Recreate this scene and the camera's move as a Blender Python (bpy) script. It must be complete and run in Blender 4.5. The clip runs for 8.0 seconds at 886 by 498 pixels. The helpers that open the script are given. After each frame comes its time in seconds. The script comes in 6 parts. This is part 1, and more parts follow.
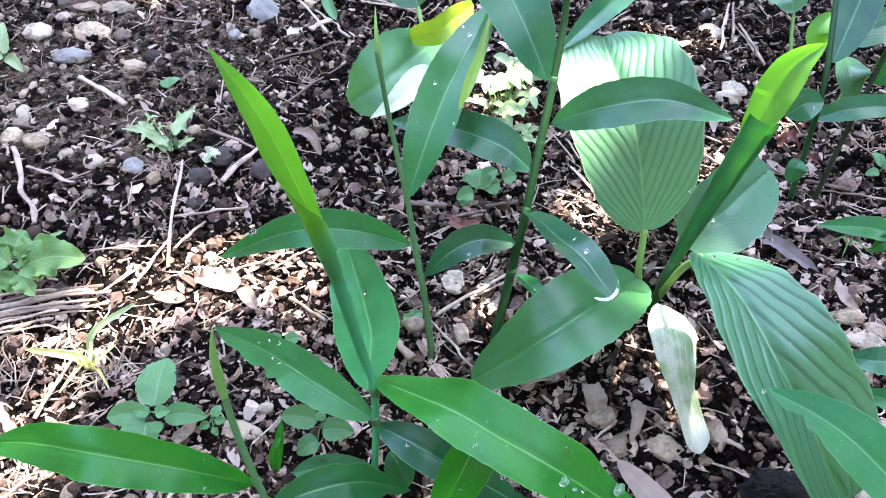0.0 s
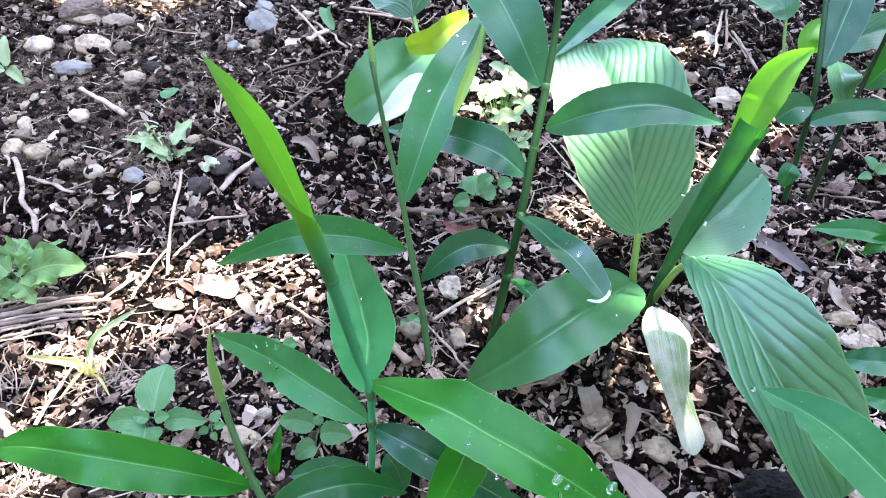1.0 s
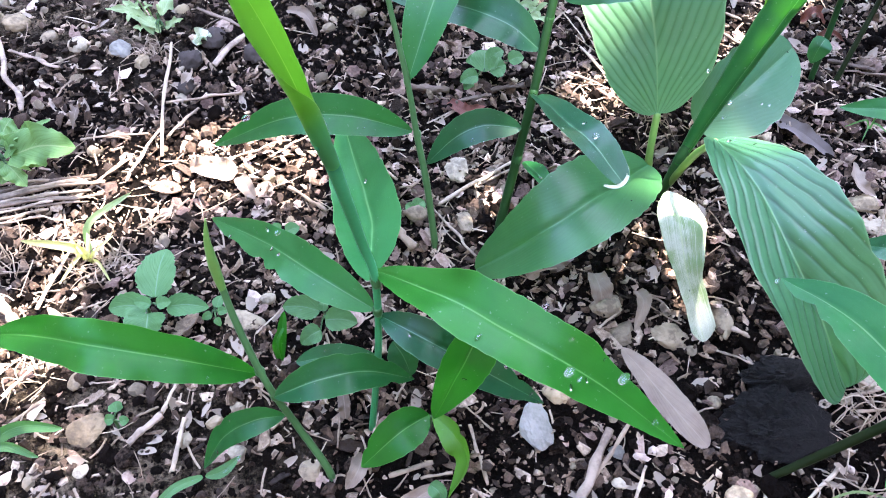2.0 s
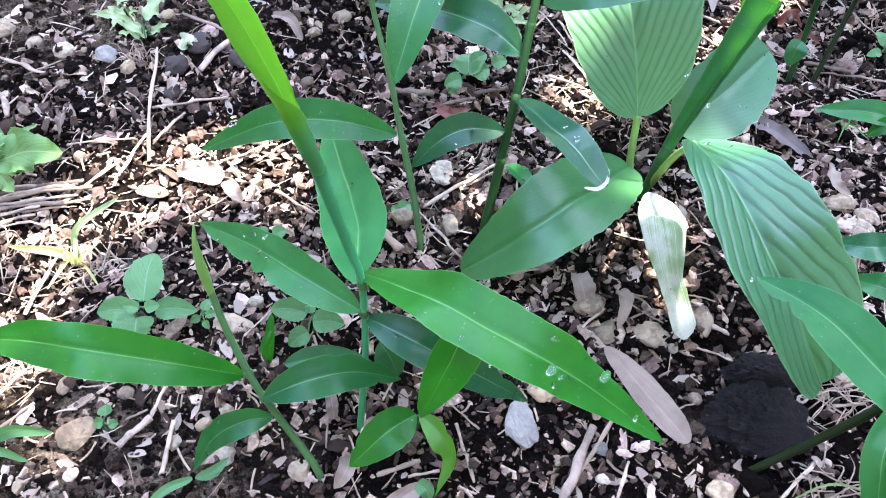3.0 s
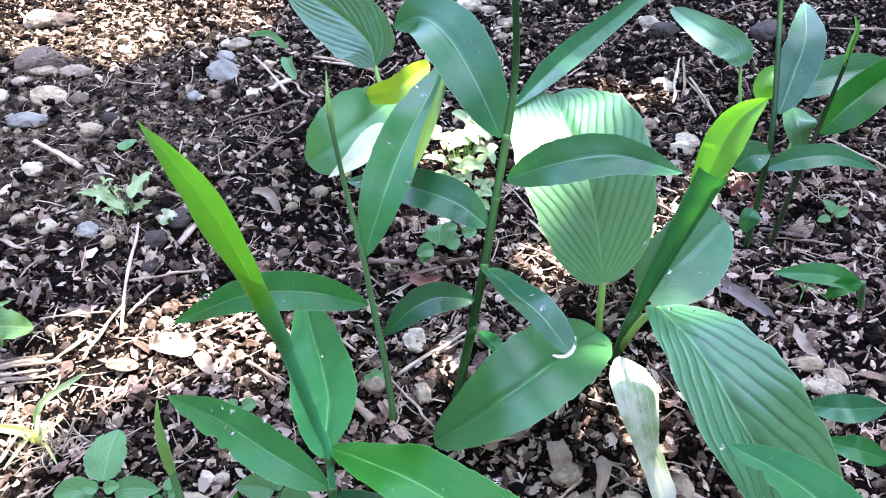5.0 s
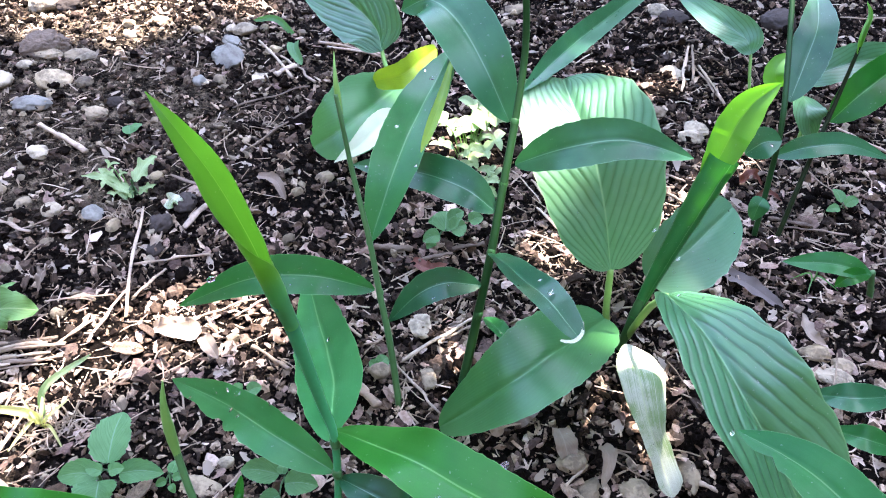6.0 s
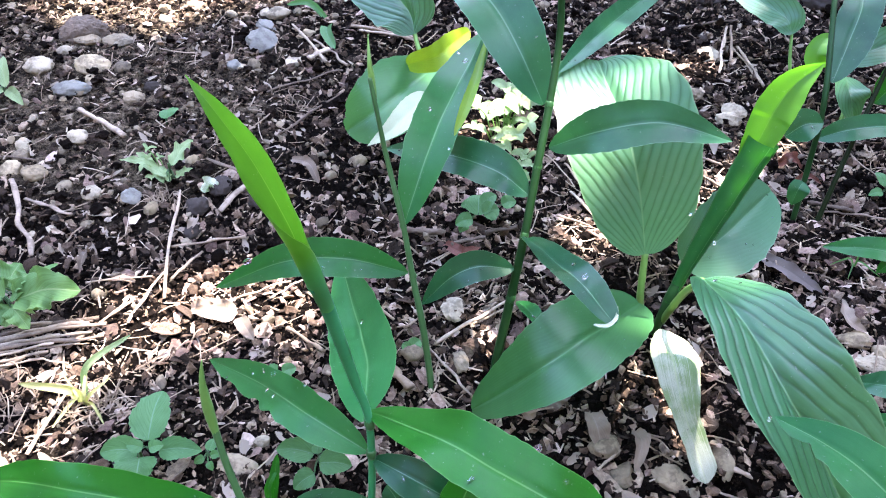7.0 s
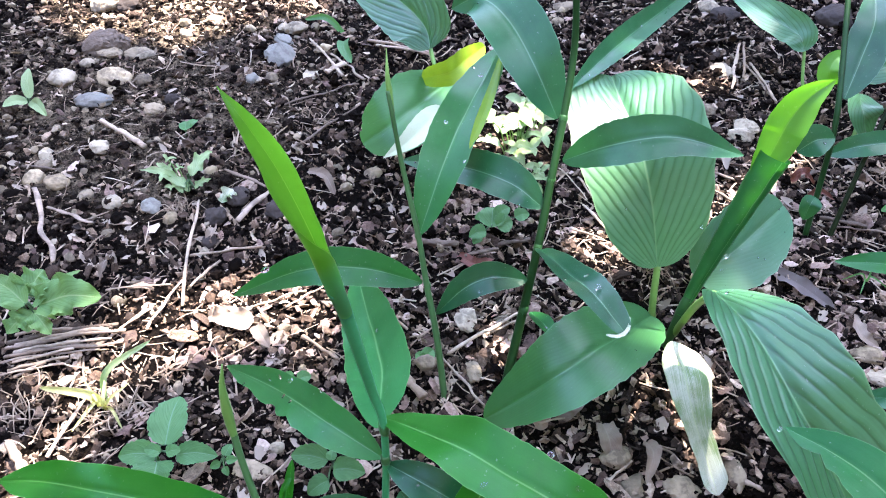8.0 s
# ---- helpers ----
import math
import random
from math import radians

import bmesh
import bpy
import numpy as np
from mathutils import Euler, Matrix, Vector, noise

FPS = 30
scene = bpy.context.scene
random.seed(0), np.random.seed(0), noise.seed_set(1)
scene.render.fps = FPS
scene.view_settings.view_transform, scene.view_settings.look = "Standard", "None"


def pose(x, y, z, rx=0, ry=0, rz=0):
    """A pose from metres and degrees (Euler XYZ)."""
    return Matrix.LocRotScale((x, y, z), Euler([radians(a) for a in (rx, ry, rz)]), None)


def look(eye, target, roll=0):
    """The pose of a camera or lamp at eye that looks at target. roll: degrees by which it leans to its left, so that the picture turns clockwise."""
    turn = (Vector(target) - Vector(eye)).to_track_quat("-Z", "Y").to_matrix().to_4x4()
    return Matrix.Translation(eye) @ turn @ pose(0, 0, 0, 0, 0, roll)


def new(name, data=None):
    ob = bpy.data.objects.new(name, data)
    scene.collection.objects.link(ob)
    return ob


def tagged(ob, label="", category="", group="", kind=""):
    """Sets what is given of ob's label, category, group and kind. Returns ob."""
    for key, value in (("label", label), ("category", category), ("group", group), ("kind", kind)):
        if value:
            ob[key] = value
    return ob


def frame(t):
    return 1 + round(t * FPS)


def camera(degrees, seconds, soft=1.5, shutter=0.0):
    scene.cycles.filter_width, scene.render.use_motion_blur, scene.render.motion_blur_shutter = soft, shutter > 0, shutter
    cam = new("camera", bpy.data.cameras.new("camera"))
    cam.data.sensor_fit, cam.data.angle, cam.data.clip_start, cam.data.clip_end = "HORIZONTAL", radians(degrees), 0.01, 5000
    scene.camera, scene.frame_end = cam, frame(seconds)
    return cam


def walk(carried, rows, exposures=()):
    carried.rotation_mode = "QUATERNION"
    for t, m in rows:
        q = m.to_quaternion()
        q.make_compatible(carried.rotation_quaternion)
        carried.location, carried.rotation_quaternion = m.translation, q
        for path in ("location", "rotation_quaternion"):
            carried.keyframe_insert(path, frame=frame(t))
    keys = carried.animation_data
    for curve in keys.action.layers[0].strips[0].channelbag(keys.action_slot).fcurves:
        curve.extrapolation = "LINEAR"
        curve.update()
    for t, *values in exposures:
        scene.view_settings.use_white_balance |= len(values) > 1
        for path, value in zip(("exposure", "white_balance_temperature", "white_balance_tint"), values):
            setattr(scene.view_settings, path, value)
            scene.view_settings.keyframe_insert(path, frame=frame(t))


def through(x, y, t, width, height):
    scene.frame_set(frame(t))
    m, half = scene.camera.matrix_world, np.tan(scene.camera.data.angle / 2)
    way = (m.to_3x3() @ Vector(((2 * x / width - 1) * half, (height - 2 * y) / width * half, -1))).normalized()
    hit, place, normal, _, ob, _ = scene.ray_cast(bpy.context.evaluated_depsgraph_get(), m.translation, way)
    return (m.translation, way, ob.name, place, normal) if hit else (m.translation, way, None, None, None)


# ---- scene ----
# camera and its walk
cam = camera(62.4, 8.0, soft=1.1)
PATH = [
    (0, (-0.0000, -0.0000, 0.5000), (-0.0000, 0.6914, -0.2224), 0.38),
    (0.5, (0.0020, -0.0032, 0.5016), (0.0146, 0.6911, -0.2180), 0.70),
    (1, (0.0045, -0.0073, 0.5019), (0.0025, 0.6941, -0.2110), -0.19),
    (1.5, (0.0022, 0.0022, 0.4904), (0.0030, 0.6577, -0.2648), 0.17),
    (1.7, (0.0013, 0.0069, 0.4864), (0.0010, 0.6224, -0.3017), 0.18),
    (2.8, (0.0016, 0.0138, 0.4909), (-0.0213, 0.5610, -0.3458), -2.49),
    (3, (0.0030, 0.0069, 0.4937), (0.0139, 0.5819, -0.3244), 0.50),
    (3.5, (0.0050, 0.0000, 0.4943), (-0.0138, 0.5725, -0.3254), -1.63),
    (4, (0.0118, 0.0159, 0.4921), (0.0382, 0.6002, -0.3190), -0.71),
    (4.5, (0.0111, 0.0031, 0.5015), (0.0329, 0.7098, -0.2057), -0.01),
    (4.7, (0.0111, 0.0069, 0.5026), (0.0405, 0.7395, -0.1774), 0.25),
    (5.8, (0.0090, 0.0055, 0.4959), (0.0575, 0.7481, -0.1720), 1.78),
    (6, (0.0082, 0.0065, 0.4953), (0.0424, 0.7374, -0.1863), 1.22),
    (6.5, (0.0068, 0.0049, 0.4956), (0.0177, 0.7336, -0.1891), 0.18),
    (7, (0.0064, 0.0058, 0.4952), (-0.0015, 0.7225, -0.2021), -0.85),
    (7.5, (0.0068, -0.0006, 0.4977), (-0.0111, 0.7272, -0.1878), -1.01),
    (8, (0.0042, -0.0021, 0.4992), (-0.0192, 0.7277, -0.1841), -1.12),
]
walk(cam, [(t, look(eye, target, roll)) for t, eye, target, roll in PATH], [(0.0, 4.50, 6580, 22), (1.5, 4.54, 6580, 22), (3.0, 4.66, 6580, 22), (4.5, 4.54, 6580, 22), (6.0, 4.34, 6580, 21), (8.0, 4.30, 6580, 21)])

# ---- world, sun ----
SUN_FROM = Vector((0.25, 0.30, 0.92)).normalized()
world = bpy.data.worlds.new("sky")
scene.world = world
world.use_nodes = True
wn = world.node_tree
sky = wn.nodes.new("ShaderNodeTexSky")
sky.sky_type = 'NISHITA'
sky.sun_disc = False
sky.sun_elevation = math.asin(SUN_FROM.z)
sky.sun_rotation = math.atan2(SUN_FROM.x, SUN_FROM.y)
wn.links.new(sky.outputs[0], wn.nodes["Background"].inputs[0])
wn.nodes["Background"].inputs[1].default_value = 0.14
lamp = bpy.data.lights.new("sun", 'SUN')
lamp.energy, lamp.angle, lamp.color = 3.3, radians(0.6), (1.0, 0.95, 0.86)
sun = new("sun", lamp)
sun.matrix_world = look(SUN_FROM * 12, (0, 0, 0))


# ---- materials ----
def nodes_of(name):
    m = bpy.data.materials.new(name)
    m.use_nodes = True
    t = m.node_tree
    return m, t, t.nodes["Principled BSDF"], t.nodes["Material Output"]


def ramp(t, fac, stops):
    r = t.nodes.new("ShaderNodeValToRGB")
    el = r.color_ramp.elements
    while len(el) < len(stops):
        el.new(0.5)
    for e, (p, c) in zip(el, stops):
        e.position, e.color = p, (*c, 1)
    t.links.new(fac, r.inputs[0])
    return r.outputs[0]


def noise_tex(t, scale, detail=4, rough=0.6, vec=None, out=0):
    n = t.nodes.new("ShaderNodeTexNoise")
    n.inputs["Scale"].default_value, n.inputs["Detail"].default_value, n.inputs["Roughness"].default_value = scale, detail, rough
    if vec is None:
        g = t.nodes.new("ShaderNodeNewGeometry")
        vec = g.outputs["Position"]
    t.links.new(vec, n.inputs["Vector"])
    return n.outputs[out]


def math_node(t, op, a, b=None):
    n = t.nodes.new("ShaderNodeMath")
    n.operation = op
    for i, v in enumerate((a, b)):
        if v is None:
            continue
        if isinstance(v, (int, float)):
            n.inputs[i].default_value = v
        else:
            t.links.new(v, n.inputs[i])
    return n.outputs[0]


def mix(t, fac, a, b):
    n = t.nodes.new("ShaderNodeMix")
    n.data_type = 'RGBA'
    for sock, v in ((n.inputs[0], fac), (n.inputs[6], a), (n.inputs[7], b)):
        if isinstance(v, (int, float)):
            sock.default_value = v
        elif isinstance(v, tuple):
            sock.default_value = (*v, 1)
        else:
            t.links.new(v, sock)
    return n.outputs[2]


def bump(t, height, strength, dist, bsdf):
    b = t.nodes.new("ShaderNodeBump")
    b.inputs["Strength"].default_value, b.inputs["Distance"].default_value = strength, dist
    t.links.new(height, b.inputs["Height"])
    t.links.new(b.outputs[0], bsdf.inputs["Normal"])
    return b.outputs[0]


def leaf_material(name, dark, light, rib, clear, through, grain=1.0, rough=0.42, veins=22.0, slant=0.6, vein_mix=0.12, rib_width=0.026, scorch=None, relief=0.06, gloss=0.3, foot=None):
    """A leaf blade: UV x runs from its foot to its tip, UV y from edge to edge (0.5 on the midrib)."""
    m, t, bsdf, out = nodes_of(name)
    uv = t.nodes.new("ShaderNodeUVMap")
    sep = t.nodes.new("ShaderNodeSeparateXYZ")
    t.links.new(uv.outputs[0], sep.inputs[0])
    off = math_node(t, 'ABSOLUTE', math_node(t, 'SUBTRACT', sep.outputs[1], 0.5))
    run = math_node(t, 'SUBTRACT', sep.outputs[0], math_node(t, 'MULTIPLY', off, 2.0 * slant))
    run = math_node(t, 'ADD', run, math_node(t, 'MULTIPLY', math_node(t, 'SUBTRACT', noise_tex(t, 60, 2), 0.5), 0.10 / veins))
    wave = math_node(t, 'SUBTRACT', math_node(t, 'MULTIPLY', math_node(t, 'ABSOLUTE', math_node(t, 'SINE', math_node(t, 'MULTIPLY', run, veins * math.pi))), 2.0), 1.0)
    fine = math_node(t, 'SINE', math_node(t, 'MULTIPLY', run, veins * 5.3 * math.pi))
    info = t.nodes.new("ShaderNodeObjectInfo")
    cloud = math_node(t, 'ADD', math_node(t, 'MULTIPLY', noise_tex(t, 17, 3), 0.6), math_node(t, 'MULTIPLY', noise_tex(t, 75, 4), 0.4))
    spots = noise_tex(t, 380, 3)
    col = ramp(t, math_node(t, 'ADD', math_node(t, 'MULTIPLY', cloud, 0.75), math_node(t, 'MULTIPLY', info.outputs["Random"], 0.25)), [(0.34, dark), (0.66, light)])
    lay = t.nodes.new("ShaderNodeCombineXYZ")
    t.links.new(math_node(t, 'MULTIPLY', run, veins * 3.0), lay.inputs[0])
    t.links.new(math_node(t, 'MULTIPLY', sep.outputs[1], 2.5), lay.inputs[1])
    t.links.new(math_node(t, 'MULTIPLY', info.outputs["Random"], 40.0), lay.inputs[2])
    streak = noise_tex(t, 1.6, 5, 0.65, vec=lay.outputs[0])
    col = mix(t, math_node(t, 'MULTIPLY', ramp_value(t, streak, 0.52, 0.36), 0.55 * grain), col, tuple(c * 0.45 for c in dark))
    col = mix(t, math_node(t, 'MULTIPLY', ramp_value(t, streak, 0.52, 0.70), 0.45 * grain), col, tuple(c * 1.5 for c in light))
    vein_fac = math_node(t, 'MULTIPLY', ramp_value(t, wave, -0.2, 1.0), vein_mix)
    col = mix(t, vein_fac, col, tuple(c * 1.25 + 0.004 for c in light))
    # vein grooves darkened in the colour, as shade lying in the creases
    col = mix(t, math_node(t, 'MULTIPLY', ramp_value(t, wave, -0.1, -0.9), vein_mix * 3.0), col, tuple(c * 0.5 for c in dark))
    speck = math_node(t, 'MULTIPLY', ramp_value(t, spots, 0.665, 0.74), 0.45)
    col = mix(t, speck, col, tuple(0.5 * c + 0.14 for c in rib))
    if scorch:
        stain = math_node(t, 'MULTIPLY', ramp_value(t, math_node(t, 'ADD', math_node(t, 'MULTIPLY', noise_tex(t, 34, 3), 0.55), math_node(t, 'MULTIPLY', streak, 0.45)), 0.51, 0.42), 0.9)
        col = mix(t, stain, col, scorch)
    if foot:
        col = mix(t, math_node(t, 'MULTIPLY', ramp_value(t, sep.outputs[0], 0.29, 0.17), 0.9), col, foot)
    line = ramp_value(t, off, rib_width, rib_width * 0.35)
    col = mix(t, math_node(t, 'MULTIPLY', line, 0.62), col, rib)
    edge = ramp_value(t, off, 0.485, 0.498)
    col = mix(t, math_node(t, 'MULTIPLY', edge, 0.75), col, rib)
    t.links.new(col, bsdf.inputs["Base Color"])
    t.links.new(math_node(t, 'ADD', math_node(t, 'MULTIPLY', cloud, 0.25), rough - 0.12), bsdf.inputs["Roughness"])
    bsdf.inputs["IOR"].default_value = 1.45
    bsdf.inputs["Specular IOR Level"].default_value = gloss
    height = math_node(t, 'ADD', math_node(t, 'MULTIPLY', wave, 0.5), math_node(t, 'ADD', math_node(t, 'MULTIPLY', fine, 0.12), math_node(t, 'MULTIPLY', spots, 0.8)))
    bump(t, height, relief, 0.0006, bsdf)
    tr = t.nodes.new("ShaderNodeBsdfTranslucent")
    t.links.new(mix(t, vein_fac, clear, tuple(c * 0.7 for c in clear)), tr.inputs[0])
    ms = t.nodes.new("ShaderNodeMixShader")
    ms.inputs[0].default_value = through
    t.links.new(bsdf.outputs[0], ms.inputs[1])
    t.links.new(tr.outputs[0], ms.inputs[2])
    t.links.new(ms.outputs[0], out.inputs[0])
    return m


def ramp_value(t, fac, lo, hi):
    n = t.nodes.new("ShaderNodeMapRange")
    n.interpolation_type = 'SMOOTHSTEP'
    n.inputs[1].default_value, n.inputs[2].default_value = (lo, hi) if lo < hi else (hi, lo)
    n.inputs[3].default_value, n.inputs[4].default_value = (0, 1) if lo < hi else (1, 0)
    t.links.new(fac, n.inputs[0])
    return n.outputs[0]


LEAF = leaf_material("galangal_leaf", (0.002, 0.046, 0.006), (0.013, 0.118, 0.013), (0.10, 0.30, 0.07), (0.035, 0.38, 0.014), 0.26, grain=0.30, rough=0.32, slant=1.5, veins=26.0, vein_mix=0.04, gloss=0.20, rib_width=0.018)
LEAF_FRESH = leaf_material("fresh_galangal_leaf", (0.008, 0.082, 0.022), (0.030, 0.158, 0.044), (0.12, 0.30, 0.10), (0.06, 0.38, 0.03), 0.26, grain=0.30, rough=0.32, slant=1.5, veins=26.0, vein_mix=0.04, gloss=0.14, rib_width=0.018)
# darker copy of the galangal leaf, with shade kept in its colour
LEAF_MID = leaf_material("shaded_galangal_leaf", (0.003, 0.048, 0.013), (0.017, 0.114, 0.028), (0.11, 0.26, 0.10), (0.05, 0.34, 0.03), 0.24, grain=0.30, rough=0.32, slant=1.5, veins=26.0, vein_mix=0.04, gloss=0.24, rib_width=0.018)
LEAF_DEEP = leaf_material("deep_green_leaf", (0.004, 0.042, 0.017), (0.020, 0.104, 0.040), (0.12, 0.26, 0.14), (0.05, 0.25, 0.04), 0.2, grain=0.28, rough=0.31, slant=1.5, veins=26.0, vein_mix=0.04, gloss=0.34, rib_width=0.018)
LEAF_YOUNG = leaf_material("young_leaf", (0.040, 0.145, 0.016), (0.085, 0.25, 0.030), (0.14, 0.28, 0.055), (0.12, 0.42, 0.014), 0.38, grain=0.15, slant=2.2, veins=18.0, vein_mix=0.06, rib_width=0.012, gloss=0.4)
LEAF_SPEAR = leaf_material("spear_leaf", (0.045, 0.155, 0.016), (0.100, 0.275, 0.034), (0.26, 0.40, 0.12), (0.14, 0.45, 0.020), 0.36, grain=0.22, slant=2.2, veins=18.0, vein_mix=0.08, rib_width=0.010, gloss=0.4, foot=(0.045, 0.225, 0.080))
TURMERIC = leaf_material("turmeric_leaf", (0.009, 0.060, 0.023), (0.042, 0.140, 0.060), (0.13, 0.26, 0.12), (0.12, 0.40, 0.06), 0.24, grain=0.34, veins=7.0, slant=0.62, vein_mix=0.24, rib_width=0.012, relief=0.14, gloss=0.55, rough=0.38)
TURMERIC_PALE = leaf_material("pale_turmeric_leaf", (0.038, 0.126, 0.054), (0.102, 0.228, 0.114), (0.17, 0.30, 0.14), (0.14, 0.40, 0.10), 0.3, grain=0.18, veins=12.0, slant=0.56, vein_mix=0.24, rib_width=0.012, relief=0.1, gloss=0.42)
TURMERIC_DULL = leaf_material("dull_turmeric_leaf", (0.030, 0.110, 0.058), (0.066, 0.172, 0.094), (0.14, 0.26, 0.15), (0.14, 0.40, 0.08), 0.3, grain=0.2, veins=12.0, slant=0.8, vein_mix=0.06, rib_width=0.012)
LETTUCE = leaf_material("crinkled_leaf", (0.055, 0.14, 0.040), (0.12, 0.24, 0.085), (0.26, 0.36, 0.16), (0.22, 0.42, 0.08), 0.32, veins=7, slant=0.6, vein_mix=0.12, rough=0.6)
RUST = leaf_material("rust_dry_leaf", (0.06, 0.022, 0.016), (0.15, 0.06, 0.045), (0.16, 0.08, 0.05), (0.25, 0.07, 0.03), 0.12, vein_mix=0.1, rough=0.75)
TURMERIC_SMOOTH = leaf_material("smooth_turmeric_leaf", (0.012, 0.078, 0.023), (0.042, 0.158, 0.050), (0.07, 0.20, 0.08), (0.10, 0.40, 0.04), 0.28, grain=0.26, veins=14.0, slant=0.8, vein_mix=0.05, rib_width=0.010, gloss=0.48)
# serves a yellow leaf and an edge strip coloured as sun shining through
YELLOW = leaf_material("yellow_leaf_and_sun_edge", (0.09, 0.20, 0.015), (0.20, 0.31, 0.020), (0.24, 0.32, 0.05), (0.26, 0.40, 0.015), 0.36, grain=0.5)
# pale tone that carries direct sun on one side of a leaf
SUN_PATCH = leaf_material("painted_sun_patch", (0.36, 0.42, 0.26), (0.52, 0.57, 0.41), (0.45, 0.51, 0.32), (0.4, 0.5, 0.25), 0.25, grain=0.3, vein_mix=0.08, rough=0.6)
DYING = leaf_material("dying_grass", (0.34, 0.38, 0.13), (0.52, 0.50, 0.24), (0.5, 0.5, 0.25), (0.5, 0.55, 0.15), 0.4, vein_mix=0.1)
BLEACHED = leaf_material("bleached_leaf", (0.31, 0.34, 0.25), (0.54, 0.56, 0.45), (0.34, 0.40, 0.22), (0.32, 0.42, 0.18), 0.22, grain=0.6, veins=7, slant=2.6, vein_mix=0.14, rough=0.6, scorch=(0.10, 0.19, 0.06))
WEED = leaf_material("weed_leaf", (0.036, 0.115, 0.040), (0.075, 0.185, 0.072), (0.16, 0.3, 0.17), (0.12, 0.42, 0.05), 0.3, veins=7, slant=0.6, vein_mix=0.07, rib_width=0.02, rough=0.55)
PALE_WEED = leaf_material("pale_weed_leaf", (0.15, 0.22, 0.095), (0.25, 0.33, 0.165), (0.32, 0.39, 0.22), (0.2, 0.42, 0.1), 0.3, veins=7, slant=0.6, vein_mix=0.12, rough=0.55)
DRY_LEAF = leaf_material("dry_leaf", (0.082, 0.060, 0.044), (0.235, 0.185, 0.140), (0.25, 0.205, 0.16), (0.3, 0.2, 0.1), 0.12, grain=0.4, veins=9, vein_mix=0.03, rough=0.75, relief=0.03)

DRY_DARK = leaf_material("weathered_leaf", (0.045, 0.036, 0.033), (0.11, 0.092, 0.085), (0.14, 0.12, 0.11), (0.2, 0.15, 0.1), 0.08, grain=0.12, veins=9, vein_mix=0.03, rough=0.75, relief=0.03)


def plain_material(name, lo, hi, scale, rough=0.8, grain=300.0, relief=0.5, dist=0.001, spec=0.3, stretch=None, dirt=0.0, mid=None, stops=None):
    m, t, bsdf, out = nodes_of(name)
    co = t.nodes.new("ShaderNodeTexCoord")
    vec = co.outputs["Object"]
    if stretch:
        mp = t.nodes.new("ShaderNodeMapping")
        mp.inputs["Scale"].default_value = stretch
        t.links.new(vec, mp.inputs[0])
        vec = mp.outputs[0]
    geo = t.nodes.new("ShaderNodeNewGeometry")
    info = t.nodes.new("ShaderNodeObjectInfo")
    seed = math_node(t, 'FRACT', math_node(t, 'ADD', geo.outputs["Random Per Island"], info.outputs["Random"]))
    big = noise_tex(t, scale, 5, vec=vec)
    small = noise_tex(t, grain, 4, vec=vec)
    fac = math_node(t, 'ADD', math_node(t, 'MULTIPLY', seed, 0.45), math_node(t, 'ADD', math_node(t, 'MULTIPLY', big, 0.38), math_node(t, 'MULTIPLY', small, 0.27)))
    col = ramp(t, fac, stops or [(0.15, lo), (0.9, hi)] if mid is None else [(0.15, lo), (0.6, mid), (0.95, hi)])
    if dirt:
        smear = ramp_value(t, math_node(t, 'ADD', math_node(t, 'MULTIPLY', noise_tex(t, 55, 4), 0.7), math_node(t, 'MULTIPLY', noise_tex(t, 330, 3), 0.3)), 0.44, 0.62)
        col = mix(t, math_node(t, 'MULTIPLY', smear, dirt), col, (0.035, 0.027, 0.023))
    t.links.new(col, bsdf.inputs["Base Color"])
    bsdf.inputs["Roughness"].default_value = rough
    bsdf.inputs["Specular IOR Level"].default_value = spec
    bump(t, math_node(t, 'ADD', math_node(t, 'MULTIPLY', big, 0.5), small), relief, dist, bsdf)
    return m


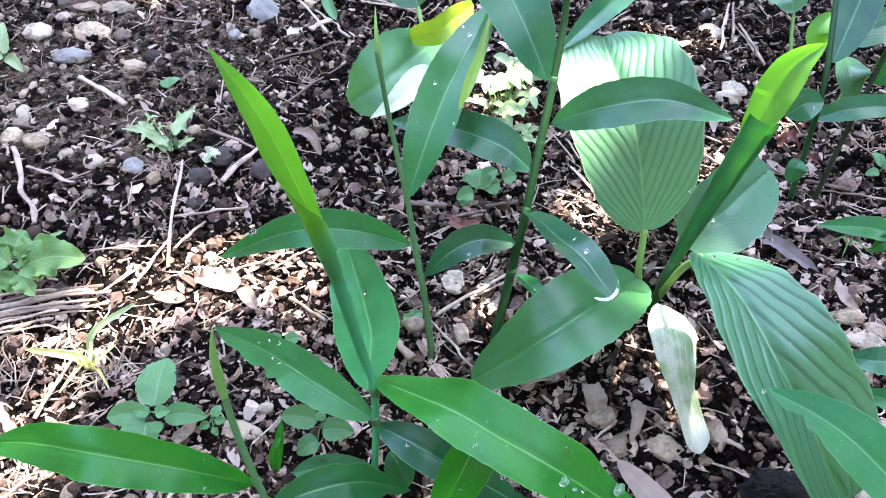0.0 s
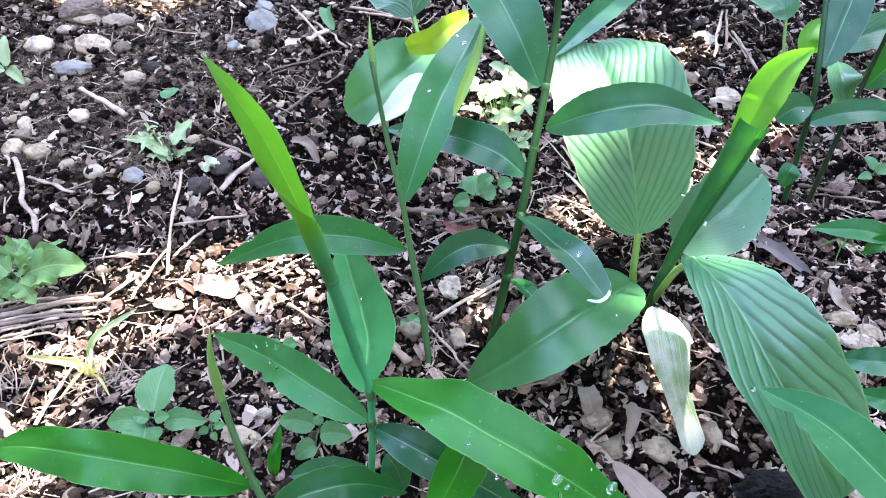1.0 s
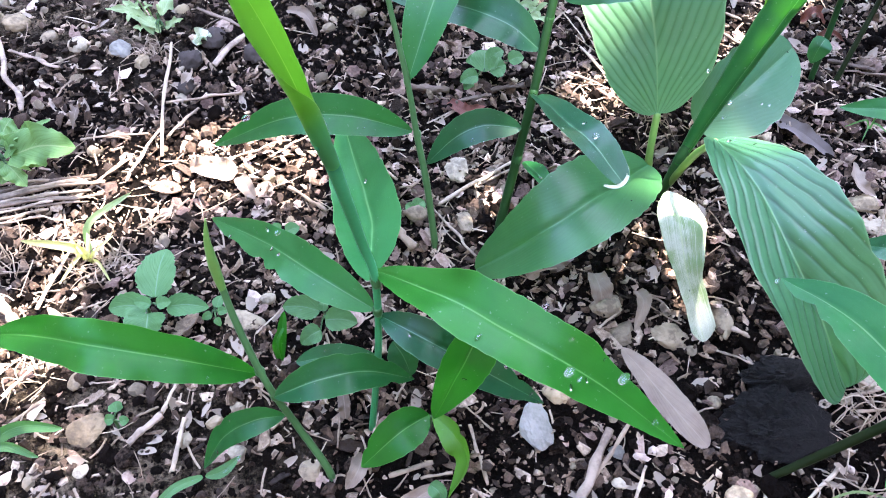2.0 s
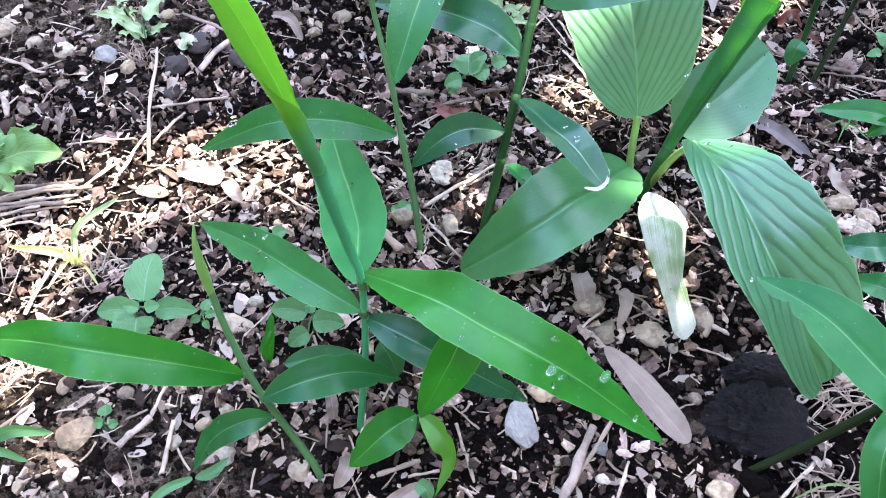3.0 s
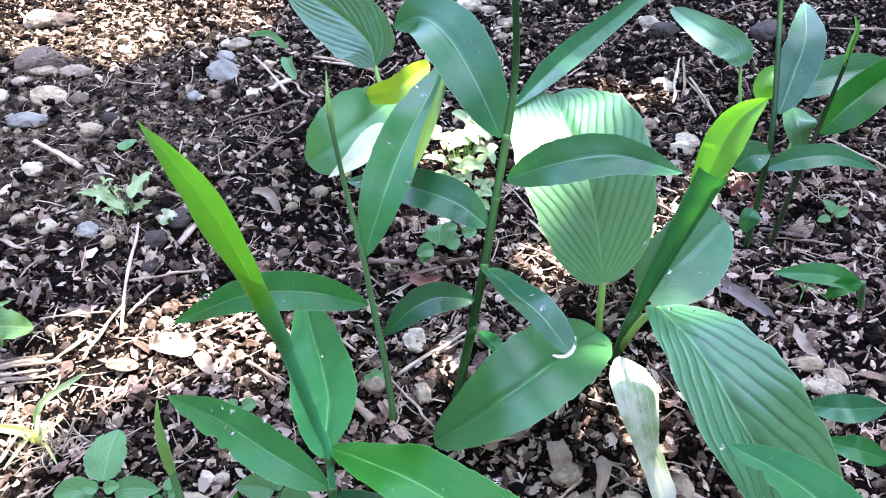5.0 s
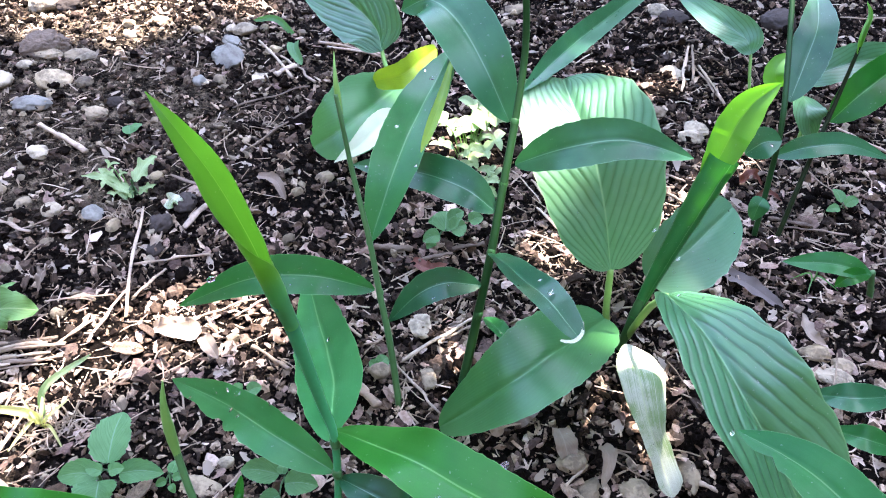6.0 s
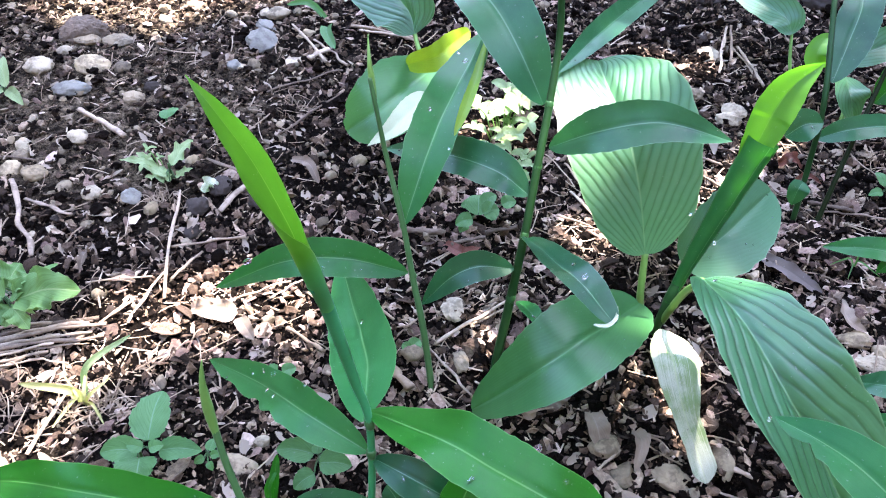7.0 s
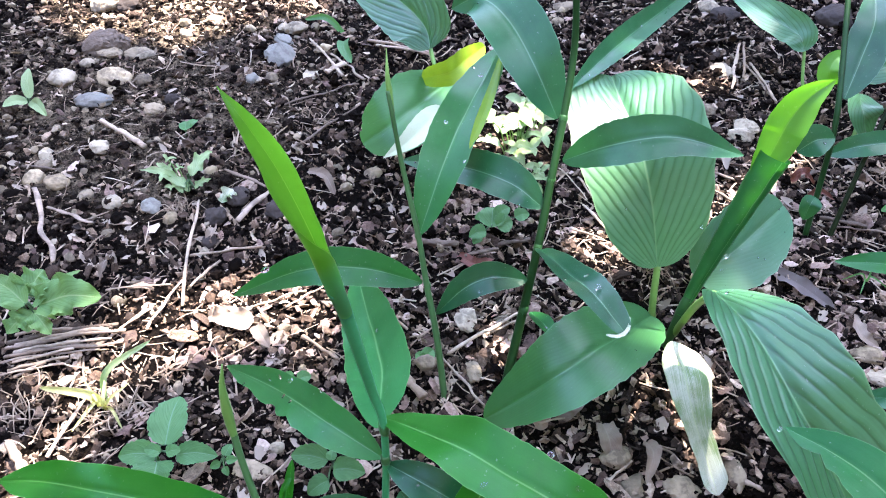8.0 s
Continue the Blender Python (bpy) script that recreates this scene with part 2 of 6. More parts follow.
def soil_material():
    m, t, bsdf, out = nodes_of("soil")
    big = noise_tex(t, 5, 5)
    mid = noise_tex(t, 45, 6, 0.65)
    fine = noise_tex(t, 420, 5, 0.7)
    vor = t.nodes.new("ShaderNodeTexVoronoi")
    vor.inputs["Scale"].default_value = 170
    g = t.nodes.new("ShaderNodeNewGeometry")
    t.links.new(g.outputs["Position"], vor.inputs["Vector"])
    fac = math_node(t, 'ADD', math_node(t, 'MULTIPLY', mid, 0.6), math_node(t, 'MULTIPLY', fine, 0.4))
    # dark soil, set below its real tone so gaps carry crevice shade too
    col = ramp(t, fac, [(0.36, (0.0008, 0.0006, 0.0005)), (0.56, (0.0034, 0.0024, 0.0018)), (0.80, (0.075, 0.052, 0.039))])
    far = t.nodes.new("ShaderNodeVectorMath")
    far.operation = 'DISTANCE'
    far.inputs[1].default_value = (-0.44, 0.84, 0)
    t.links.new(g.outputs["Position"], far.inputs[0])
    clay = ramp_value(t, math_node(t, 'SUBTRACT', math_node(t, 'ADD', math_node(t, 'MULTIPLY', big, 0.7), 0.62), math_node(t, 'MULTIPLY', far.outputs["Value"], 1.7)), 0.40, 0.72)
    dry = t.nodes.new("ShaderNodeVectorMath")
    dry.operation = 'DISTANCE'
    dry.inputs[1].default_value = (-0.24, 0.15, 0)
    t.links.new(g.outputs["Position"], dry.inputs[0])
    clay = math_node(t, 'MAXIMUM', clay, ramp_value(t, math_node(t, 'SUBTRACT', math_node(t, 'ADD', math_node(t, 'MULTIPLY', big, 0.5), 0.35), math_node(t, 'MULTIPLY', dry.outputs["Value"], 1.6)), 0.28, 0.62))
    col = mix(t, math_node(t, 'MULTIPLY', clay, 0.9), col, mix(t, ramp_value(t, fac, 0.44, 0.66), (0.0050, 0.0036, 0.0024), (0.20, 0.155, 0.105)))
    grit = noise_tex(t, 700, 4, 0.65)
    col = mix(t, math_node(t, 'MULTIPLY', ramp_value(t, grit, 0.62, 0.76), 0.6), col, (0.060, 0.042, 0.033))
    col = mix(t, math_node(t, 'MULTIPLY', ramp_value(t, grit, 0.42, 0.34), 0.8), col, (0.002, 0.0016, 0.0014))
    t.links.new(col, bsdf.inputs["Base Color"])
    bsdf.inputs["Roughness"].default_value = 0.95
    bsdf.inputs["Specular IOR Level"].default_value = 0.03
    h = math_node(t, 'ADD', math_node(t, 'MULTIPLY', mid, 1.2), math_node(t, 'ADD', math_node(t, 'MULTIPLY', fine, 0.5), math_node(t, 'MULTIPLY', vor.outputs[0], 0.6)))
    bump(t, h, 1.0, 0.006, bsdf)
    return m


SOIL = soil_material()
# crumbs also darker than real soil, with shade between pieces in the colour
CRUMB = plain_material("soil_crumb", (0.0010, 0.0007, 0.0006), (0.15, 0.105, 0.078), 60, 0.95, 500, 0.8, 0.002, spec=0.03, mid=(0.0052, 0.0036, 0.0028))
CHIP = plain_material("bark_chip", None, None, 90, 0.8, 500, 0.7, 0.001, dirt=0.6, spec=0.1, stops=[(0.28, (0.004, 0.0028, 0.002)), (0.45, (0.030, 0.019, 0.0125)), (0.61, (0.125, 0.083, 0.056)), (0.77, (0.38, 0.292, 0.212)), (0.88, (0.62, 0.51, 0.39))])
FLAKE = plain_material("bark_flake", None, None, 70, 0.75, 420, 0.8, 0.0012, dirt=0.35, spec=0.12, stops=[(0.26, (0.020, 0.012, 0.009)), (0.44, (0.085, 0.052, 0.041)), (0.62, (0.24, 0.165, 0.130)), (0.80, (0.50, 0.39, 0.315))])
STRAW = plain_material("straw", (0.14, 0.098, 0.066), (0.52, 0.43, 0.33), 60, 0.7, 400, 0.5, 0.0006, dirt=0.4, spec=0.2, mid=(0.25, 0.19, 0.135))
TWIG = plain_material("twig_bark", (0.10, 0.07, 0.05), (0.36, 0.285, 0.22), 50, 0.8, 300, 0.7, 0.001, dirt=0.5, spec=0.12)
STONE = plain_material("river_stone", (0.050, 0.040, 0.027), (0.29, 0.232, 0.155), 40, 0.8, 400, 0.7, 0.0012, dirt=0.6, spec=0.15)
STONE_PALE = plain_material("pale_stone", (0.18, 0.150, 0.103), (0.40, 0.340, 0.245), 40, 0.8, 350, 0.7, 0.0012, dirt=0.6, spec=0.15)
STONE_TAN = plain_material("tan_stone", (0.20, 0.155, 0.095), (0.38, 0.305, 0.195), 40, 0.8, 350, 0.7, 0.0012, dirt=0.6, spec=0.15)
STONE_BLUE = plain_material("slate_stone", (0.115, 0.112, 0.098), (0.25, 0.245, 0.215), 40, 0.8, 350, 0.7, 0.0012, dirt=0.4, spec=0.15)
STONE_DARK = plain_material("dark_stone", (0.012, 0.010, 0.009), (0.055, 0.046, 0.041), 40, 0.85, 350, 0.8, 0.0012, spec=0.08, dirt=0.5)
CHARCOAL = plain_material("charred_wood", (0.0010, 0.0009, 0.0009), (0.0130, 0.0120, 0.0115), 60, 0.5, 420, 1.0, 0.003, spec=0.14, stretch=(1, 3, 3))
STEM = plain_material("green_stem", (0.016, 0.064, 0.018), (0.050, 0.126, 0.042), 50, 0.42, 300, 0.3, 0.0004, spec=0.25)
STEM_PALE = plain_material("pale_green_stem", (0.012, 0.128, 0.040), (0.036, 0.230, 0.090), 50, 0.42, 300, 0.3, 0.0004, spec=0.25)
STEM_DARK = plain_material("dark_stem", (0.005, 0.026, 0.007), (0.017, 0.058, 0.015), 40, 0.5, 300, 0.3, 0.0004, spec=0.12)
STEM_OLIVE = plain_material("olive_stem", (0.005, 0.011, 0.003), (0.016, 0.027, 0.007), 40, 0.6, 300, 0.3, 0.0004, spec=0.12)
SHEATH = plain_material("leaf_sheath", (0.010, 0.048, 0.014), (0.026, 0.088, 0.024), 40, 0.45, 300, 0.3, 0.0004, spec=0.18)
STEM_YOUNG = plain_material("young_stem", (0.070, 0.170, 0.034), (0.140, 0.27, 0.060), 40, 0.45, 300, 0.3, 0.0004)
TREE_BARK = plain_material("tree_bark", (0.04, 0.028, 0.02), (0.13, 0.097, 0.072), 9, 0.9, 60, 0.9, 0.01)
TREE_LEAF = leaf_material("tree_leaf", (0.02, 0.08, 0.02), (0.05, 0.14, 0.03), (0.1, 0.2, 0.06), (0.08, 0.2, 0.02), 0.12)
WATER, wt, wb, wo = nodes_of("water")
wb.inputs["Base Color"].default_value = (1, 1, 1, 1)
wb.inputs["Roughness"].default_value, wb.inputs["IOR"].default_value, wb.inputs["Transmission Weight"].default_value = 0.02, 1.33, 1.0


# ---- shapes ----
def spline(pts, n):
    """n + 1 places along a smooth line through the given points."""
    p = [Vector(a) for a in pts]
    p = [p[0] * 2 - p[1]] + p + [p[-1] * 2 - p[-2]]
    spans, outp = len(p) - 3, []
    for i in range(n + 1):
        u = i / n * spans
        k = min(int(u), spans - 1)
        u -= k
        a, b, c, d = p[k:k + 4]
        outp.append(0.5 * ((2 * b) + (c - a) * u + (2 * a - 5 * b + 4 * c - d) * u * u + (3 * b - a - 3 * c + d) * u ** 3))
    return outp


def mesh_of(name, verts, faces, mat, uvs=None, smooth=True):
    me = bpy.data.meshes.new(name)
    me.from_pydata([tuple(v) for v in verts], [], faces)
    me.materials.append(mat)
    if uvs:
        layer = me.uv_layers.new(name="blade")
        flat = np.empty((len(me.loops), 2), np.float32)
        idx = np.empty(len(me.loops), np.int32)
        me.loops.foreach_get("vertex_index", idx)
        flat[:] = np.array(uvs, np.float32)[idx]
        layer.data.foreach_set("uv", flat.ravel())
    me.polygons.foreach_set("use_smooth", [smooth] * len(me.polygons))
    me.update()
    return me


def part(name, me, parent, label=""):
    ob = new(name, me)
    if parent is not None:
        ob.parent = parent
        ob.matrix_parent_inverse = Matrix.Translation(parent.location).inverted()
    if label:
        tagged(ob, label)
    return ob


def thing(name, at, label, category, group="", kind=""):
    ob = new(name)
    ob.empty_display_size = 0.02
    ob.location = at
    return tagged(ob, label, category, group, kind)


def tube_mesh(name, pts, radii, mat, n=20, sides=10, flat=1.0):
    line = spline(pts, n)
    verts, faces = [], []
    up = Vector((0.13, 0.2, 1))
    for i, p in enumerate(line):
        tan = (line[min(i + 1, n)] - line[max(i - 1, 0)]).normalized()
        a = tan.cross(up).normalized()
        if a.length < 0.5:
            a = Vector((1, 0, 0))
        b = a.cross(tan)
        u = i / n * (len(radii) - 1)
        k = min(int(u), len(radii) - 2)
        r = radii[k] + (radii[k + 1] - radii[k]) * (u - k)
        for s in range(sides):
            w = 2 * math.pi * s / sides
            verts.append(p + (a * math.cos(w) + b * math.sin(w) * flat) * r)
    for i in range(n):
        for s in range(sides):
            q = (s + 1) % sides
            faces.append((i * sides + s, i * sides + q, (i + 1) * sides + q, (i + 1) * sides + s))
    faces.append(tuple(range(sides))[::-1])
    faces.append(tuple(n * sides + s for s in range(sides)))
    return mesh_of(name, verts, faces, mat)


SHAPES = {
    "lance": (0.70, 0.85),
    "broad": (0.45, 0.55),
    "ovate": (0.42, 0.75),
    "strap": (0.35, 0.45),
    "blunt": (0.5, 0.36),
    "obovate": (0.62, 0.45),
    "spear": (0.55, 1.0),
    "oblong": (0.5, 0.46),
}


def outline(shape, u):
    if shape == "withered":
        k = min(max((u - 0.28) / 0.32, 0), 1)
        return (1 - 0.45 * k * k * (3 - 2 * k)) * min(1, (u / 0.22) ** 0.6) * min(1, (max(1 - u, 0) / 0.10) ** 0.5)
    if shape == "spire":
        return 0.9 + u / 3 if u < 0.3 else max(1 - ((u - 0.3) / 0.7) ** 1.35, 0)
    if shape == "funnel":
        return 0.30 + 0.70 * u * (1.2 - 0.2 * u)
    a, b = SHAPES[shape]
    top = (a / (a + b)) ** a * (b / (a + b)) ** b
    return (max(u, 0.0) ** a) * (max(1 - u, 0.0) ** b) / top


def blade_mesh(name, pts, width, mat, facing=(0, -0.45, 0.9), shape="lance", cup=0.35, ruffle=0.0, ribs=0, rib=0.0, n=36, m=12, twist=0.0, bites=(), teeth=0, cup_end=None, fold=0.16, seed=0, rib_slant=0.6):
    """A leaf blade along a midrib: its width, hollow (half angle in radians), rippled edge, ribs that run out to the edge, eaten bites (place, side, size)."""
    line = spline(pts, n)
    rnd = random.Random(seed + int(width * 1e6))
    ph = rnd.random() * 6.28
    face = Vector(facing).normalized()
    verts, faces, uvs = [], [], []
    cup_end = cup if cup_end is None else cup_end
    len_w = 1.3 * sum((b - a).length for a, b in zip(line, line[1:])) / width
    for i, p in enumerate(line):
        u = i / n
        tan = (line[min(i + 1, n)] - line[max(i - 1, 0)]).normalized()
        side = tan.cross(face).normalized()
        if twist:
            side = Matrix.Rotation(twist * (u - 0.5), 3, tan) @ side
        nor = side.cross(tan).normalized()
        half = max(width * 0.5 * outline(shape, 0.004 + 0.994 * u) * (1 + 0.05 * noise.noise(Vector((u * 5 * len_w, ph, 1.7))) + 0.010 * noise.noise(Vector((u * 11 * len_w, ph, 5.1)))), 0.0003)
        arc = max(cup + (cup_end - cup) * u, 0.02)
        rad = half / arc
        wrap = 0.06 if arc > 2.7 else 0.0
        for j in range(m + 1):
            v = 2 * j / m - 1
            h = 1.0
            if teeth:
                h *= 1 - 0.2 * abs(((u * teeth) % 1.0) - 0.3) * abs(v) ** 3
            for bu, bs, size in bites:
                if v * bs > 0:
                    h *= 1 - size * math.exp(-((u - bu) / 0.035) ** 2) * (0.7 + 0.3 * math.sin(u * 190))
            th = v * arc * h
            lift = rad * (1 - math.cos(th)) - rad * min(max((arc - 0.8) / 1.8, 0), 1)
            if arc < 1.0:
                lift += fold * half * abs(v) * (1 - 0.35 * abs(v))
            lift += ruffle * half * v * v * math.sin(u * 17 + ph + (1.9 if v > 0 else 0)) + 0.5 * ruffle * half * v * v * math.sin(u * 31 + 2 * ph)
            if ribs:
                lift += rib * (0.75 + 0.6 * noise.noise(Vector((ribs * (u - rib_slant * abs(v)) * 0.7, ph, 2.0)))) * (1 - math.exp(-((((ribs * (u - rib_slant * abs(v)) + 0.5) % 1.0) - 0.5) / 0.15) ** 2)) * min(1, abs(v) * 6) * (1 - 0.55 * abs(v)) * min(1, half * 3.2 / width)
            lift += 0.10 * half * noise.noise(Vector((u * len_w, v * 0.8 + ph, ph * 3))) * max(0.0, min(1, 1.5 - arc))
            lift -= 0.06 * half * math.exp(-(v * 9) ** 2)
            verts.append(p + (side * rad * math.sin(th) + nor * lift) * (1 + wrap * v))
            uvs.append((u, 0.5 + 0.5 * v))
    for i in range(n):
        for j in range(m):
            k = i * (m + 1) + j
            faces.append((k, k + 1, k + m + 2, k + m + 1))
    return mesh_of(name, verts, faces, mat, uvs)


def ease(u, lo, hi):
    k = min(max((u - lo) / (hi - lo), 0), 1)
    return k * k * (3 - 2 * k)


def spear_mesh(name, pts, width, mat, facing, tube, first, second, open_first, open_second, cup_end=0.7, n=90, m=40):
    """A leaf that unrolls from a tube: tube is its radius below and at the mouth, first and second the turns in radians by which
    its two margins wrap round it, open_first and open_second the stretches in which they come free."""
    line, face = spline(pts, n), Vector(facing).normalized()
    verts, faces, uvs = [], [], []
    for i, p in enumerate(line):
        u = i / n
        tan = (line[min(i + 1, n)] - line[max(i - 1, 0)]).normalized()
        side = tan.cross(face).normalized()
        nor = side.cross(tan).normalized()
        half = max(width * 0.5 * outline("spire", 0.004 + 0.994 * u), 0.0003)
        r0 = tube[0] + (tube[1] - tube[0]) * min(u / open_first[0], 1)
        back = r0 * (1 - ease(u, open_first[0], open_second[1]))
        for j in range(m + 1):
            v = 2 * j / m - 1
            turn, span = (first, open_first) if v < 0 else (second, open_second)
            k = ease(u, *span)
            arc = turn + (cup_end - turn) * k
            h = r0 * turn * (1 - k) + half * k
            h *= 1 + 0.05 * noise.noise(Vector((u * 14, 3.0 if v < 0 else 8.0, 1.0)))
            rad = h / arc
            th = v * arc
            out = 1 + (0.16 * abs(v) * (1 - k) if v < 0 else 0)
            wave = 0.07 * h * v * v * math.sin(u * 21 + (2 if v > 0 else 0)) * k
            verts.append(p + side * rad * math.sin(th) * out + nor * ((rad * (1 - math.cos(th)) - back) * out + wave - 0.05 * h * math.exp(-(v * 9) ** 2)))
            uvs.append((u, 0.5 + 0.5 * v))
    for i in range(n):
        for j in range(m):
            q = i * (m + 1) + j
            faces.append((q, q + 1, q + m + 2, q + m + 1))
    return mesh_of(name, verts, faces, mat, uvs)


def leaf(plant, pts, width, mat=None, label="", name="leaf", **kw):
    return part(name, blade_mesh(name, pts, width, mat or LEAF, **kw), plant, label)


def stem(plant, pts, radii, mat=None, label="", name="stem", **kw):
    return part(name, tube_mesh(name, pts, radii, mat or STEM, **kw), plant, label)


def collar(plant, a, b, r, mat=None):
    """A pale swollen node where a leaf leaves the stem."""
    return part("node", tube_mesh("node", [a, Vector(a).lerp(Vector(b), 0.5), b], [r * 0.95, r * 1.1, r * 0.95], mat or STEM_YOUNG, n=6, sides=10), plant, "pale swollen stem node")


def stone_mesh(name, size, mat, seed, angular=0.0, level=2, rugged=0.0):
    """A rounded or split stone of the given length, width and height."""
    bm = bmesh.new()
    bmesh.ops.create_icosphere(bm, subdivisions=level, radius=0.5)
    off = Vector((seed * 3.7, seed * 1.3, seed * 2.1))
    for v in bm.verts:
        d = v.co.normalized()
        f = 1 + 0.22 * noise.noise(d * 1.3 + off) + 0.10 * noise.noise(d * 3.1 + off)
        co = d * 0.5 * (f + rugged * (noise.noise(d * 4.3 + off) + 0.5 * noise.noise(d * 9.7 + off) + 0.3 * noise.noise(d * 21 + off)))
        if angular:
            for k in range(5):
                q = Vector((math.sin(seed * 5 + k * 2.3), math.cos(seed * 3 + k * 1.7), math.sin(seed + k * 4.1))).normalized()
                over = co.dot(q) - (0.36 - 0.06 * angular)
                if over > 0:
                    co -= q * over * angular
        v.co = (co.x * size[0], co.y * size[1], co.z * size[2])
    me = bpy.data.meshes.new(name)
    bm.to_mesh(me)
    bm.free()
    me.materials.append(mat)
    me.polygons.foreach_set("use_smooth", [angular < 0.5] * len(me.polygons))
    return me


def soil_height(x, y):
    """The lie of the soil: low clods and hollows about z = 0."""
    v = Vector((x, y, 0))
    return 0.005 * noise.noise(v * 5) + 0.004 * noise.noise(v * 17 + Vector((3, 1, 0))) + 0.0055 * noise.noise(v * 48 + Vector((9, 4, 2))) + 0.0040 * noise.noise(v * 115 + Vector((2, 7, 5)))


# ---- the ground ----
def ground_mesh():
    xs = [-60, -25, -10, -5, -3] + [-2 + 0.1 * i for i in range(10)] + [-1.0 + 0.005 * i for i in range(401)] + [1.1 + 0.1 * i for i in range(10)] + [3, 5, 10, 25, 60]
    ys = [-60, -20, -8, -4, -2, -1, -0.5, -0.2] + [0.005 * i for i in range(320)] + [1.7 + 0.1 * i for i in range(8)] + [3, 5, 10, 25, 60, 150]
    verts = [(x, y, soil_height(x, y)) for y in ys for x in xs]
    w = len(xs)
    faces = [(j * w + i, j * w + i + 1, (j + 1) * w + i + 1, (j + 1) * w + i) for j in range(len(ys) - 1) for i in range(w - 1)]
    return mesh_of("ground", verts, faces, SOIL)


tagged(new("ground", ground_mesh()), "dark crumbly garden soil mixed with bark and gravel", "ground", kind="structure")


def bed(x, y):
    """How thickly the bed is strewn: full round the plants, thinning out towards its rim."""
    rim = math.hypot(x * 0.95, y - 0.65)
    past = max(0.0, abs(x) - 0.22 - 0.62 * y + 0.05 * noise.noise(Vector((x * 6, y * 6, 1))) + 0.03)
    near = 0.07 + 0.93 * math.exp(-(past / 0.09) ** 2)
    return near * min(1.0, max(0.0, (1.35 - rim) / 0.3))


def scatter(name, count, make, mat, label, category, density, seed, smooth=False, tilt=0.3, area=(-1.15, 1.15, -0.3, 1.7)):
    """Many small pieces lying on the soil, joined into one object. make(rnd) gives vertices about (0, 0, 0) and faces."""
    rnd = random.Random(seed)
    verts, faces = [], []
    made = 0
    while made < count:
        x = rnd.uniform(area[0], area[1])
        y = rnd.uniform(area[2], area[3])
        if rnd.random() > density(x, y) * bed(x, y):
            continue
        made += 1
        v, f = make(rnd)
        turn = Euler((rnd.gauss(0, tilt), rnd.gauss(0, tilt), rnd.uniform(0, 6.28))).to_matrix()
        base = len(verts)
        z = soil_height(x, y)
        pts = [turn @ Vector(q) for q in v]
        low = min(q.z for q in pts)
        high = max(q.z for q in pts)
        sink = low + (high - low) * rnd.uniform(0.05, 0.35)
        verts += [(q.x + x, q.y + y, q.z - sink + z) for q in pts]
        faces += [tuple(base + k for k in g) for g in f]
    ob = new(name, mesh_of(name, verts, faces, mat, smooth=smooth))
    return tagged(ob, label, category, kind="stuff")


ICO = bmesh.new()
bmesh.ops.create_icosphere(ICO, subdivisions=1, radius=0.5)
ICO_V = [v.co.copy() for v in ICO.verts]
ICO_F = [tuple(v.index for v in f.verts) for f in ICO.faces]
ICO.free()
ICO = bmesh.new()
bmesh.ops.create_icosphere(ICO, subdivisions=2, radius=0.5)
ICO2_V = [v.co.copy() for v in ICO.verts]
ICO2_F = [tuple(v.index for v in f.verts) for f in ICO.faces]
ICO.free()


def crumb(rnd):
    s = 0.002 + 0.006 * rnd.random() ** 2.5
    a, b = rnd.uniform(0.7, 1.4), rnd.uniform(0.45, 0.9)
    out = []
    for v in ICO_V:
        k = s * rnd.uniform(0.5, 1.4)
        out.append((v.x * k * a, v.y * k, v.z * k * b))
    return out, ICO_F


def clod(rnd):
    """A lump of earth, knobbly and uneven."""
    s = 0.006 + 0.009 * rnd.random() ** 2
    o = Vector((rnd.random() * 90, rnd.random() * 90, rnd.random() * 90))
    b, out = rnd.uniform(0.5, 0.85), []
    for v in ICO2_V:
        k = s * (1 + 0.7 * noise.noise(v * 3.0 + o) + 0.55 * noise.noise(v * 7.0 + o))
        out.append((v.x * k * 1.1, v.y * k, v.z * k * b))
    return out, ICO2_F


def pebble_piece(rnd):
    """A small broken stone."""
    s = 0.004 + 0.010 * rnd.random() ** 2
    a, b = rnd.uniform(0.6, 1.0), rnd.uniform(0.4, 0.75)
    k, q = rnd.random() * 9, rnd.uniform(0.05, 0.35)
    o, q = Vector((k * 31, k * 17, 3)), q * 0.6
    cut = [(Vector((rnd.gauss(0, 1), rnd.gauss(0, 1), rnd.gauss(0, 1))).normalized(), rnd.uniform(0.26, 0.44)) for i in range(6)]
    flat = []
    for v in ICO2_V:
        w = v * (1 + 0.3 * noise.noise(v * 4 + o))
        for d, lim in cut:
            w = w - d * max(0.0, w.dot(d) - lim)
        flat.append(w)
    return [(v.x * s * (1 + q * math.sin(v.y * 7 + k)), v.y * s * a * (1 + q * math.sin(v.z * 9 + k)), v.z * s * b * (1 + q * math.sin(v.x * 8 + 2 * k))) for v in flat], ICO2_F


